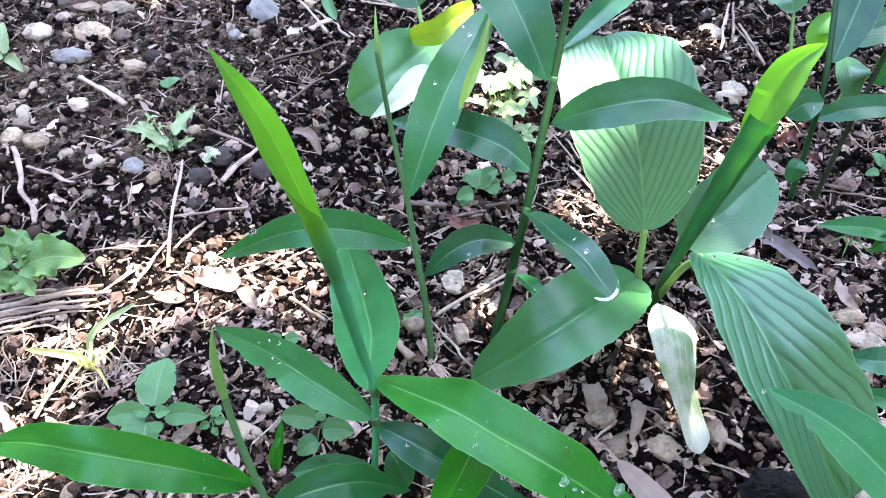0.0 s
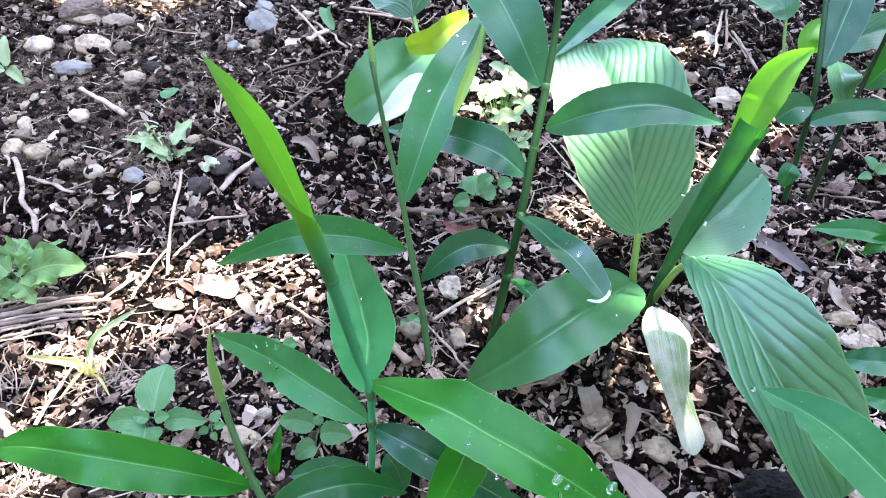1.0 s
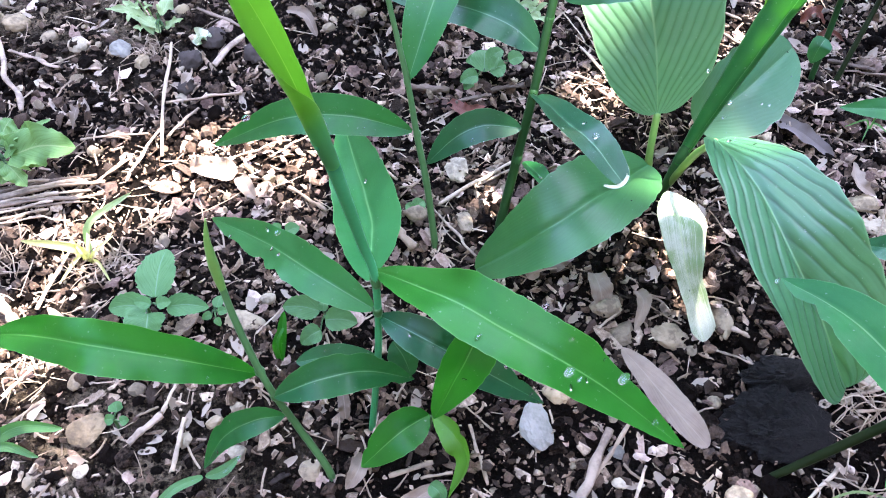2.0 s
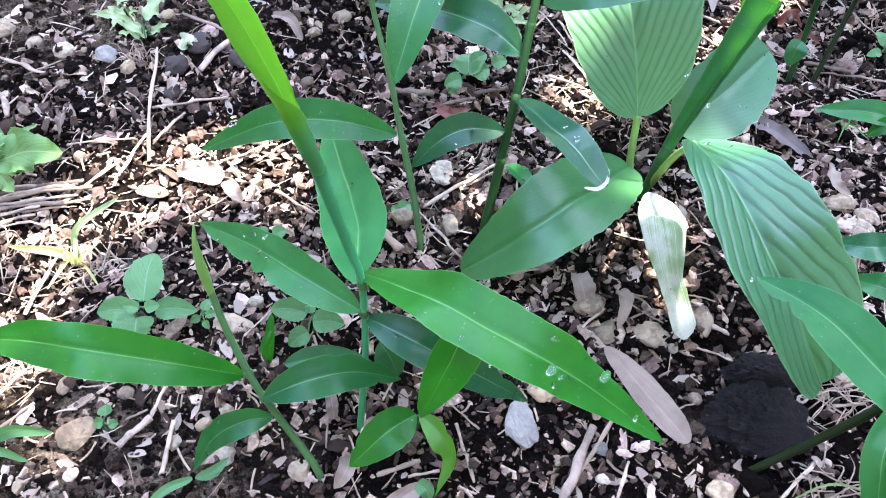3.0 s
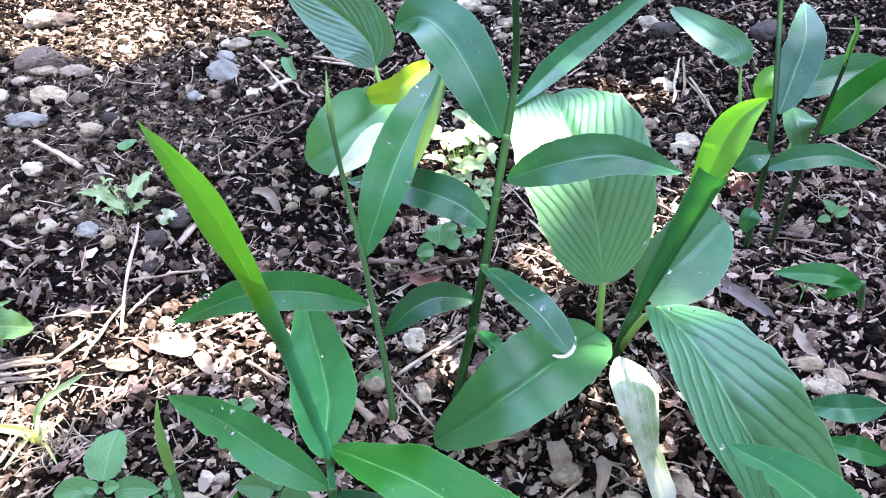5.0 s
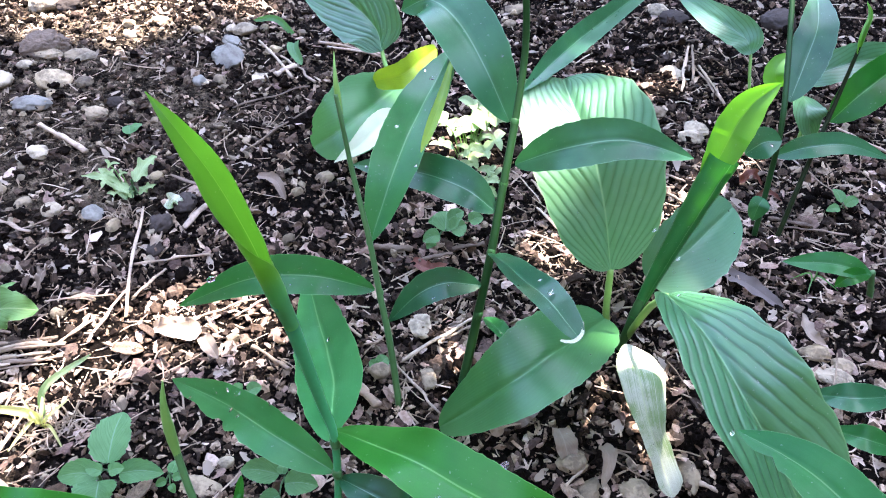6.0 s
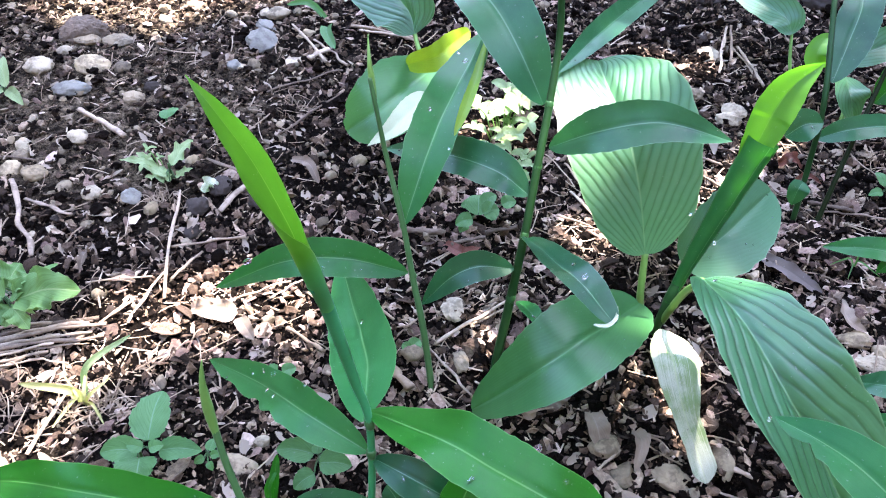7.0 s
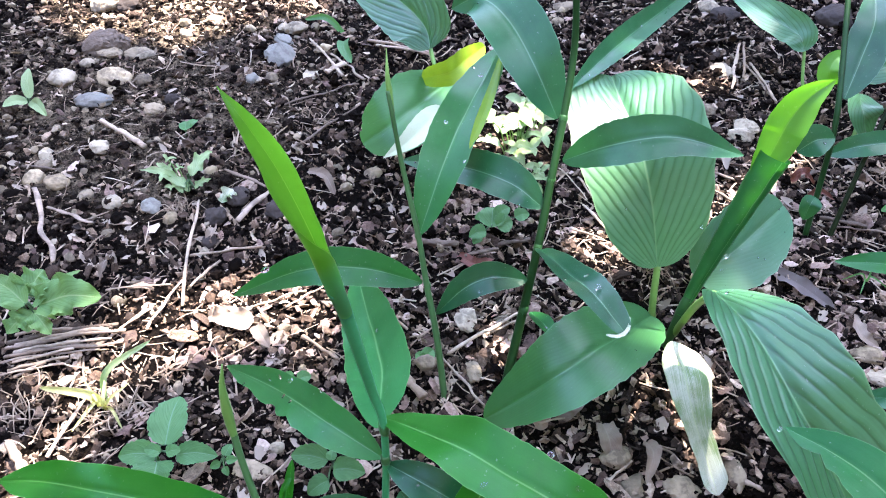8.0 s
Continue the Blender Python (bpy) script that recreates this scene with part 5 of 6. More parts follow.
grass((-0.1631, 0.9881, 0.0000), [((-0.1902, 1.0004, 0.0200), (-0.2240, 1.0072, 0.0150), 0.0097), ((-0.1597, 0.9349, 0.0100), (-0.1448, 0.8987, 0.0040), 0.0169)], "green weed blades beside gravel", WEED)

def root_tuft(at, radius, count, label, seed):
    """Thin dry roots tangled on the soil."""
    tuft, r = thing("root_tuft", at, label, "dry roots"), random.Random(seed)
    for k in range(count):
        w, l = r.uniform(0, 6.28), radius * r.uniform(0.5, 1.1)
        o = Vector(at) + Vector((r.gauss(0, radius * 0.3), r.gauss(0, radius * 0.3), 0.002))
        e = o + Vector((math.cos(w) * l, math.sin(w) * l, r.uniform(0.0, 0.006)))
        m = o.lerp(e, 0.5) + Vector((r.gauss(0, l * 0.2), r.gauss(0, l * 0.2), r.uniform(0.003, 0.010)))
        part("root", tube_mesh("root", [o, m, e], [0.0006, 0.0005, 0.0003], STRAW, n=7, sides=4), tuft)


root_tuft((-0.2936, 0.5875, 0.0000), .022, 34, "tangled dry pale roots on soil", 3)
root_tuft((-0.1810, 0.7510, 0.0000), .03, 22, "tangled dry grey roots on soil", 4)
root_tuft((0.1814, 0.4884, 0.0000), .025, 18, "dry pale fibres at the plant foot", 5)
root_tuft((-0.3005, 0.2569, 0.0000), .03, 22, "matted pale dry grass on soil", 6)
root_tuft((-0.2767, 0.3368, 0.0000), .03, 30, "matted pale dry grass on soil", 7)
root_tuft((0.2950, 0.2180, 0.0000), .035, 26, "matted pale dry grass beside charred wood", 8)
root_tuft((0.2600, 0.1500, 0.0000), .03, 16, "dry pale fibres on dark soil", 9)
root_tuft((-0.3400, 0.3400, 0.0000), .035, 26, "matted pale dry grass on soil", 10)

# ---- stones on the bed ----
KINDS = {"p": (STONE_PALE, "smooth pale pebble resting on soil", "pebble"), "t": (STONE_TAN, "rounded tan stone resting on soil", "stone"), "g": (STONE, "grey-brown stone in the soil", "stone"), "b": (STONE_BLUE, "blue-grey flat slate stone", "stone"), "d": (STONE_DARK, "dark rounded clod-like stone", "stone")}
rnd = random.Random(11)


def stone(x, y, l, w, h, turn, kind, angular):
    """A stone of length l, width w and height h, a little sunk into the soil."""
    mat, label, cat = KINDS[kind]
    ob = new(cat, stone_mesh(cat, (l, w, h), mat, round(x * 97 + y * 31, 2), angular, 4 if l > 0.02 else 3, 0.16 if kind == "d" else 0.07))
    ob.matrix_world = pose(x, y, soil_height(x, y) + h * 0.22, rnd.uniform(-8, 8), rnd.uniform(-8, 8), turn)
    return tagged(ob, label + (", split and angular" if angular > 0.5 else ""), cat, "stones on the soil")


stone(-0.370, 0.600, 0.0239, 0.0213, 0.0138, 110, "p", 0.15)
stone(-0.324, 0.589, 0.0213, 0.0223, 0.0145, 20, "b", 0.6)
stone(-0.420, 0.699, 0.0234, 0.0240, 0.0156, 70, "p", 0.15)
stone(-0.527, 0.858, 0.0353, 0.0347, 0.0225, 10, "p", 0.15)
stone(-0.457, 0.859, 0.0456, 0.0344, 0.0224, -15, "t", 0.15)
stone(-0.512, 0.902, 0.0197, 0.0217, 0.0141, 0, "p", 0.15)
stone(-0.489, 0.930, 0.0387, 0.0282, 0.0183, 5, "g", 0.6)
stone(-0.464, 0.804, 0.0367, 0.0231, 0.0150, -8, "g", 0.15)
stone(-0.474, 0.643, 0.0248, 0.0260, 0.0169, 0, "t", 0.15)
stone(-0.445, 0.635, 0.0259, 0.0240, 0.0156, 0, "t", 0.15)
stone(-0.407, 0.618, 0.0194, 0.0172, 0.0112, 10, "g", 0.15)
stone(-0.478, 0.674, 0.0204, 0.0185, 0.0120, 0, "g", 0.15)
stone(-0.434, 0.680, 0.0166, 0.0151, 0.0098, 0, "g", 0.15)
stone(-0.245, 0.917, 0.0430, 0.0462, 0.0300, -20, "b", 0.8)
stone(-0.194, 0.869, 0.0311, 0.0219, 0.0143, 30, "p", 0.8)
stone(-0.271, 0.855, 0.0191, 0.0210, 0.0136, 0, "b", 0.5)
stone(-0.234, 0.607, 0.0252, 0.0278, 0.0181, 0, "d", 0.15)
stone(-0.253, 0.577, 0.0234, 0.0246, 0.0160, 0, "d", 0.15)
stone(-0.248, 0.536, 0.0158, 0.0173, 0.0113, 0, "d", 0.15)
stone(-0.189, 0.588, 0.0237, 0.0260, 0.0169, 0, "d", 0.15)
stone(-0.394, 0.546, 0.0114, 0.0125, 0.0081, 0, "p", 0.15)
stone(-0.382, 0.782, 0.0181, 0.0199, 0.0129, 60, "g", 0.5)
stone(-0.417, 0.853, 0.0220, 0.0200, 0.0130, 0, "g", 0.15)
stone(0.353, 0.876, 0.0343, 0.0264, 0.0172, 105, "p", 0.15)
stone(0.346, 0.742, 0.0296, 0.0231, 0.0150, -30, "p", 0.7)
stone(0.305, 0.781, 0.0278, 0.0239, 0.0156, 0, "g", 0.15)
stone(0.009, 0.433, 0.0305, 0.0220, 0.0143, 70, "p", 0.9)
stone(0.015, 0.376, 0.0229, 0.0149, 0.0097, 100, "g", 0.6)
stone(-0.025, 0.385, 0.0193, 0.0183, 0.0119, 0, "g", 0.3)
stone(-0.094, 0.655, 0.0213, 0.0188, 0.0122, -20, "g", 0.5)
stone(0.350, 0.396, 0.0274, 0.0197, 0.0128, -15, "t", 0.15)
stone(0.356, 0.373, 0.0362, 0.0180, 0.0117, -20, "p", 0.7)
stone(0.370, 0.385, 0.0193, 0.0207, 0.0134, 0, "g", 0.6)
stone(0.079, 0.224, 0.0213, 0.0172, 0.0112, 0, "t", 0.15)
stone(0.062, 0.200, 0.0398, 0.0232, 0.0151, 100, "b", 0.7)
stone(0.167, 0.271, 0.0282, 0.0205, 0.0133, -25, "g", 0.5)
stone(0.208, 0.287, 0.0330, 0.0163, 0.0106, 95, "g", 0.4)
stone(0.123, 0.295, 0.0246, 0.0210, 0.0137, 0, "g", 0.3)
stone(0.133, 0.274, 0.0215, 0.0205, 0.0133, 60, "g", 0.8)
stone(0.116, 0.162, 0.0130, 0.0087, 0.0056, 0, "p", 0.4)
stone(0.117, 0.183, 0.0156, 0.0122, 0.0079, 0, "b", 0.8)
stone(-0.247, 0.197, 0.0270, 0.0240, 0.0150, 25, "g", 0.75)
stone(-0.152, 0.285, 0.0369, 0.0173, 0.0112, -5, "g", 0.7)
stone(-0.137, 0.304, 0.0152, 0.0108, 0.0070, 0, "p", 0.7)
stone(-0.089, 0.171, 0.0170, 0.0161, 0.0104, 40, "g", 0.9)
stone(-0.142, 0.180, 0.0157, 0.0140, 0.0091, 20, "p", 0.3)
stone(-0.147, 0.213, 0.0130, 0.0104, 0.0067, 0, "p", 0.8)
stone(-0.242, 0.168, 0.0101, 0.0109, 0.0071, 0, "p", 0.8)
stone(-0.266, 0.234, 0.0167, 0.0102, 0.0066, 95, "g", 0.3)
stone(-0.221, 0.229, 0.0125, 0.0118, 0.0076, 95, "g", 0.6)
stone(0.193, 0.153, 0.0188, 0.0158, 0.0103, -30, "t", 0.3)
stone(0.116, 0.206, 0.0080, 0.0088, 0.0057, 0, "p", 0.8)
stone(0.214, 0.153, 0.0165, 0.0119, 0.0078, 0, "p", 0.8)
stone(0.189, 0.219, 0.0097, 0.0107, 0.0069, 0, "g", 0.3)
stone(0.233, 0.241, 0.0108, 0.0100, 0.0065, 0, "p", 0.4)
stone(-0.551, 1.090, 0.0547, 0.0498, 0.0324, 20, "p", 0.4)
stone(-0.518, 1.090, 0.0428, 0.0373, 0.0242, -20, "d", 0.3)
stone(-0.445, 0.930, 0.0507, 0.0279, 0.0181, 5, "g", 0.5)
stone(-0.365, 1.033, 0.0332, 0.0235, 0.0153, -5, "g", 0.2)
stone(-0.236, 0.994, 0.0325, 0.0272, 0.0177, 0, "p", 0.3)
stone(-0.256, 1.005, 0.0180, 0.0198, 0.0129, 0, "p", 0.3)
stone(-0.399, 0.994, 0.0210, 0.0159, 0.0103, -20, "p", 0.6)
stone(-0.304, 0.997, 0.0162, 0.0179, 0.0116, 70, "p", 0.6)
stone(-0.437, 0.923, 0.0275, 0.0149, 0.0097, 15, "p", 0.6)
stone(-0.380, 0.782, 0.0301, 0.0239, 0.0155, -20, "g", 0.6)
stone(-0.468, 0.806, 0.0487, 0.0303, 0.0197, -5, "b", 0.2)
stone(-0.364, 0.807, 0.0210, 0.0188, 0.0123, -20, "d", 0.2)
stone(0.103, 1.125, 0.0414, 0.0411, 0.0267, -15, "p", 0.15)
stone(0.133, 1.111, 0.0268, 0.0203, 0.0132, 0, "p", 0.15)
stone(0.380, 1.065, 0.0315, 0.0325, 0.0211, -20, "p", 0.15)
stone(0.394, 1.036, 0.0396, 0.0318, 0.0206, -10, "d", 0.15)
stone(0.550, 1.018, 0.0479, 0.0527, 0.0342, 0, "d", 0.15)
stone(0.346, 0.874, 0.0321, 0.0250, 0.0163, 105, "p", 0.15)
stone(0.289, 0.763, 0.0392, 0.0239, 0.0156, 10, "g", 0.5)
stone(0.337, 0.730, 0.0314, 0.0232, 0.0151, -30, "p", 0.6)
stone(0.120, 1.007, 0.0300, 0.0232, 0.0151, 20, "d", 0.15)
stone(0.160, 1.064, 0.0520, 0.0245, 0.0159, 5, "g", 0.6)
stone(0.126, 0.933, 0.0237, 0.0194, 0.0126, 0, "g", 0.15)
stone(-0.250, 0.963, 0.0318, 0.0220, 0.0143, -20, "b", 0.7)
stone(-0.267, 0.855, 0.0175, 0.0158, 0.0103, 0, "p", 0.5)
stone(-0.247, 0.862, 0.0177, 0.0179, 0.0116, 0, "g", 0.5)

# loose pebbles over the bed
PEBBLES = [stone_mesh("pebble", (1.0, rnd.uniform(0.65, 0.95), rnd.uniform(0.45, 0.7)), (STONE, STONE, STONE_PALE, STONE_TAN, STONE)[k % 5], 60 + k, 0.9 if k % 4 else 0.3, 2, 0.05) for k in range(12)]
made = 0
while made < 210:
    x, y = rnd.uniform(-0.95, 0.95), rnd.uniform(-0.1, 1.5)
    if rnd.random() > stone_density(x, y) * bed(x, y):
        continue
    made += 1
    s = 0.009 + 0.013 * rnd.random() ** 2
    ob = new("pebble", PEBBLES[rnd.randrange(12)])
    ob.matrix_world = pose(x, y, soil_height(x, y) + s * 0.12, rnd.uniform(-15, 15), rnd.uniform(-15, 15), rnd.uniform(0, 360)) @ Matrix.Diagonal((s, s, s, 1))
    tagged(ob, "small broken stone lying on soil", "pebble", "pebbles")

# larger bark flakes and lumps of earth that lie singly on the bed
def bark_mesh(seed):
    r = random.Random(seed)
    n, m, v, f = 7, 4, [], []
    curl, w0 = r.uniform(0.3, 1.0), r.uniform(0.32, 0.6)
    low = [r.uniform(0.75, 1.1) for i in range(n + 1)]
    for side in (0, 1):
        for i in range(n + 1):
            u = i / n
            hw = 0.5 * w0 * (0.45 + 0.55 * math.sin(math.pi * u)) * low[i]
            for j in range(m + 1):
                q = 2 * j / m - 1
                v.append(((u - 0.5) * (1 + 0.06 * math.sin(j * 2.3 + seed)), q * hw, curl * hw * q * q + 0.10 * math.sin(u * 4 + seed) + 0.05 * side))
    for i in range(n):
        for j in range(m):
            a = i * (m + 1) + j
            b = a + (n + 1) * (m + 1)
            f += [(a, a + m + 1, a + m + 2, a + 1), (b, b + 1, b + m + 2, b + m + 1)]
    o = (n + 1) * (m + 1)
    ring = [j for j in range(m + 1)] + [i * (m + 1) + m for i in range(1, n + 1)] + [n * (m + 1) + j for j in range(m - 1, -1, -1)] + [i * (m + 1) for i in range(n - 1, 0, -1)]
    f += [(ring[k], ring[(k + 1) % len(ring)], ring[(k + 1) % len(ring)] + o, ring[k] + o) for k in range(len(ring))]
    return mesh_of("bark_flake", v, f, CHIP)


FLAKES = [bark_mesh(200 + k) for k in range(14)]
LUMPS = [stone_mesh("earth_lump", (1, 0.8, 0.6), CRUMB, 300 + k, 0.4, 2, 0.22) for k in range(10)]
for name, meshes, count, small, spread, label, density in (
        ("bark_flake", FLAKES, 260, 0.010, 0.016, "curled brown bark flake on soil", chip_density),
        ("earth_lump", LUMPS, 180, 0.009, 0.013, "dark crumbly lump of earth", bare)):
    made = 0
    while made < count:
        x, y = rnd.uniform(-0.85, 0.85), rnd.uniform(-0.1, 1.3)
        if rnd.random() > density(x, y) * bed(x, y):
            continue
        made += 1
        s = small + spread * rnd.random() ** 2
        ob = new(name, meshes[rnd.randrange(len(meshes))])
        ob.matrix_world = pose(x, y, soil_height(x, y) + s * 0.1, rnd.uniform(-20, 20), rnd.uniform(-20, 20), rnd.uniform(0, 360)) @ Matrix.Diagonal((s, s, s, 1))
        tagged(ob, label, name.replace("_", " "), name.replace("_", " ") + "s")

# ---- sticks and straw stalks ----
def stick(x0, y0, x1, y1, r, bark):
    """A stalk, twig or stick lying from one place to another; bark: 0 pale straw, 1 twig, 2 dark."""
    a, b = Vector((x0, y0, soil_height(x0, y0) + r + 0.0045)), Vector((x1, y1, soil_height(x1, y1) + r + 0.0055))
    size = (b - a).length
    side = (b - a).cross(Vector((0, 0, 1))).normalized() * size
    pts = [a] + [a.lerp(b, k / 5 + rnd.uniform(-0.05, 0.05)) + side * rnd.gauss(0, (0.007, 0.014, 0.014)[bark]) + Vector((0, 0, rnd.uniform(0, 0.04) * size)) for k in range(1, 5)] + [b]
    name = ("stalk", "twig", "stick")[bark]
    ob = new(name, tube_mesh(name, pts, [r * rnd.uniform(0.6, 1.15) for k in range(9)], (STRAW, TWIG, TREE_BARK)[bark], n=18, sides=7, flat=rnd.uniform(0.45, 0.85)))
    return tagged(ob, ("pale dry straw stalk on the soil", "weathered grey-brown twig on the soil", "dark rotting stick on the soil")[bark], name, "sticks")


stick(-0.155, 0.446, -0.123, 0.472, 0.0013, 0)
stick(0.109, 0.630, 0.123, 0.647, 0.0012, 0)
stick(0.114, 0.657, 0.138, 0.598, 0.0011, 0)
stick(-0.461, 0.618, -0.394, 0.504, 0.0034, 1)
stick(-0.436, 0.590, -0.377, 0.563, 0.0026, 1)
stick(-0.435, 0.752, -0.360, 0.688, 0.0036, 0)
stick(-0.497, 0.665, -0.448, 0.654, 0.0019, 2)
stick(-0.258, 0.649, -0.204, 0.620, 0.0028, 1)
stick(-0.228, 0.570, -0.195, 0.624, 0.0036, 1)
stick(-0.249, 0.445, -0.274, 0.597, 0.0017, 0)
stick(-0.262, 0.515, -0.192, 0.526, 0.0017, 0)
stick(-0.251, 0.473, -0.230, 0.508, 0.0016, 0)
stick(-0.274, 0.418, -0.259, 0.480, 0.0021, 1)
stick(-0.328, 0.467, -0.268, 0.473, 0.0016, 0)
stick(-0.390, 0.413, -0.317, 0.417, 0.0022, 0)
stick(-0.385, 0.401, -0.306, 0.414, 0.0027, 1)
stick(-0.381, 0.391, -0.326, 0.401, 0.0022, 0)
stick(-0.376, 0.379, -0.327, 0.392, 0.0019, 0)
stick(-0.371, 0.367, -0.347, 0.379, 0.0024, 0)
stick(-0.395, 0.405, -0.300, 0.422, 0.0026, 2)
stick(-0.392, 0.397, -0.291, 0.415, 0.0022, 1)
stick(-0.390, 0.390, -0.301, 0.407, 0.0017, 0)
stick(-0.385, 0.384, -0.290, 0.404, 0.0024, 1)
stick(-0.385, 0.377, -0.308, 0.396, 0.0016, 1)
stick(-0.378, 0.372, -0.329, 0.384, 0.0019, 0)
stick(-0.381, 0.366, -0.332, 0.379, 0.0014, 1)
stick(-0.382, 0.411, -0.304, 0.419, 0.0018, 2)
stick(-0.318, 0.392, -0.277, 0.444, 0.0020, 0)
stick(-0.006, 0.394, 0.061, 0.442, 0.0020, 0)
stick(-0.045, 0.394, -0.012, 0.433, 0.0012, 0)
stick(-0.134, 0.412, -0.098, 0.381, 0.0020, 0)
stick(-0.044, 0.371, -0.025, 0.344, 0.0047, 0)
stick(-0.011, 0.388, 0.024, 0.339, 0.0014, 1)
stick(-0.140, 0.270, -0.121, 0.296, 0.0011, 0)
stick(-0.266, 0.756, -0.255, 0.682, 0.0013, 0)
stick(-0.218, 0.791, -0.128, 0.838, 0.0018, 2)
stick(-0.186, 0.699, -0.123, 0.785, 0.0020, 2)
stick(-0.175, 0.921, -0.122, 0.849, 0.0022, 1)
stick(-0.115, 0.946, -0.036, 0.916, 0.0027, 0)
stick(0.145, 0.660, 0.179, 0.507, 0.0023, 0)
stick(0.133, 0.639, 0.148, 0.592, 0.0015, 0)
stick(0.385, 0.898, 0.392, 0.808, 0.0018, 0)
stick(0.393, 0.945, 0.362, 0.869, 0.0015, 0)
stick(0.272, 0.626, 0.300, 0.593, 0.0018, 1)
stick(0.377, 0.559, 0.446, 0.546, 0.0020, 1)
stick(0.445, 0.663, 0.462, 0.586, 0.0015, 0)
stick(-0.342, 0.300, -0.314, 0.269, 0.0043, 0)
stick(-0.313, 0.293, -0.301, 0.345, 0.0018, 0)
stick(0.083, 0.141, 0.112, 0.197, 0.0038, 1)
stick(0.095, 0.160, 0.125, 0.200, 0.0016, 0)
stick(0.121, 0.147, 0.132, 0.171, 0.0013, 0)
stick(0.224, 0.142, 0.263, 0.174, 0.0015, 0)
stick(-0.037, 0.165, -0.008, 0.175, 0.0019, 0)
stick(-0.016, 0.163, 0.005, 0.167, 0.0013, 0)
stick(0.017, 0.202, 0.028, 0.159, 0.0014, 0)
stick(-0.181, 0.168, -0.180, 0.205, 0.0020, 0)
stick(-0.197, 0.209, -0.190, 0.232, 0.0018, 0)
stick(-0.215, 0.207, -0.201, 0.214, 0.0012, 0)
stick(-0.214, 0.186, -0.196, 0.207, 0.0032, 1)
stick(-0.302, 0.196, -0.280, 0.218, 0.0014, 0)
stick(-0.312, 0.220, -0.296, 0.241, 0.0015, 0)
stick(-0.308, 0.260, -0.294, 0.241, 0.0013, 0)
stick(-0.073, 0.185, -0.073, 0.232, 0.0008, 0)
stick(-0.035, 0.219, -0.026, 0.237, 0.0010, 0)
stick(0.010, 0.217, 0.033, 0.197, 0.0008, 0)
stick(-0.275, 0.164, -0.256, 0.170, 0.0016, 0)
stick(-0.266, 0.141, -0.260, 0.160, 0.0013, 0)
stick(-0.242, 0.156, -0.229, 0.139, 0.0013, 0)
stick(-0.227, 0.145, -0.203, 0.149, 0.0009, 0)
stick(0.113, 0.274, 0.133, 0.292, 0.0013, 0)
stick(0.198, 0.258, 0.222, 0.246, 0.0013, 1)
stick(0.212, 0.275, 0.227, 0.266, 0.0026, 1)
stick(0.287, 0.242, 0.299, 0.228, 0.0021, 0)
stick(0.285, 0.224, 0.315, 0.230, 0.0016, 0)
stick(0.285, 0.211, 0.309, 0.213, 0.0014, 0)
stick(-0.427, 0.746, -0.365, 0.694, 0.0029, 0)
stick(-0.174, 0.862, -0.151, 0.884, 0.0052, 0)
stick(-0.128, 0.963, -0.031, 0.914, 0.0035, 0)
stick(-0.211, 0.963, -0.151, 0.854, 0.0023, 0)
stick(0.515, 0.736, 0.560, 0.661, 0.0023, 0)
stick(0.391, 0.889, 0.394, 0.789, 0.0022, 0)
stick(0.386, 0.930, 0.349, 0.823, 0.0019, 0)
stick(0.399, 0.946, 0.372, 0.852, 0.0019, 0)
stick(0.649, 1.033, 0.743, 1.018, 0.0022, 0)
stick(0.321, 0.946, 0.411, 0.960, 0.0020, 2)
stick(0.490, 1.076, 0.569, 1.118, 0.0031, 2)
stick(-0.034, 0.536, 0.003, 0.531, 0.0045, 2)
stick(0.042, 0.529, 0.073, 0.532, 0.0039, 2)
stick(0.009, 0.510, 0.042, 0.522, 0.0028, 2)
stick(0.368, 0.630, 0.397, 0.652, 0.0031, 2)
stick(0.368, 0.567, 0.410, 0.555, 0.0035, 2)
stick(0.287, 0.651, 0.310, 0.629, 0.0025, 1)
stick(-0.116, 0.453, -0.083, 0.432, 0.0018, 0)
stick(-0.075, 0.453, -0.042, 0.420, 0.0015, 0)
stick(0.031, 0.420, 0.059, 0.430, 0.0013, 0)
stick(-0.187, 0.445, -0.139, 0.467, 0.0013, 0)
stick(0.133, 0.592, 0.152, 0.552, 0.0020, 0)
stick(0.148, 0.565, 0.177, 0.531, 0.0017, 0)
stick(0.115, 0.556, 0.144, 0.539, 0.0017, 1)
stick(0.206, 0.456, 0.236, 0.449, 0.0016, 0)

# ---- fallen leaves and charred wood ----
def fallen(pts, width, label, mat=None, **kw):
    kw = {"ruffle": 0.22, **kw}
    ob = new("dry_leaf", blade_mesh("dry_leaf", pts, width, mat or DRY_LEAF, **kw))
    return tagged(ob, label, "dry leaf", "fallen leaves")


fallen([(0.1275, 0.2567, 0.0120), (0.1426, 0.2310, 0.0160), (0.1589, 0.2061, 0.0140), (0.1774, 0.1856, 0.0060)], 0.0231, "long grey-brown dry leaf lying flat", shape="obovate", cup=.22, ruffle=.05, facing=(.1, -.2, .95))
fallen([(0.0810, 0.3306, 0.0040), (0.0919, 0.3372, 0.0120), (0.1093, 0.3498, 0.0100)], 0.0164, "small tan dry leaf", shape="ovate", cup=.4)
fallen([(0.3005, 0.4945, 0.0060), (0.3166, 0.4704, 0.0120), (0.3398, 0.4463, 0.0060)], 0.0153, "dark grey fallen leaf curled lengthwise", DRY_DARK, shape="strap", cup=.6)
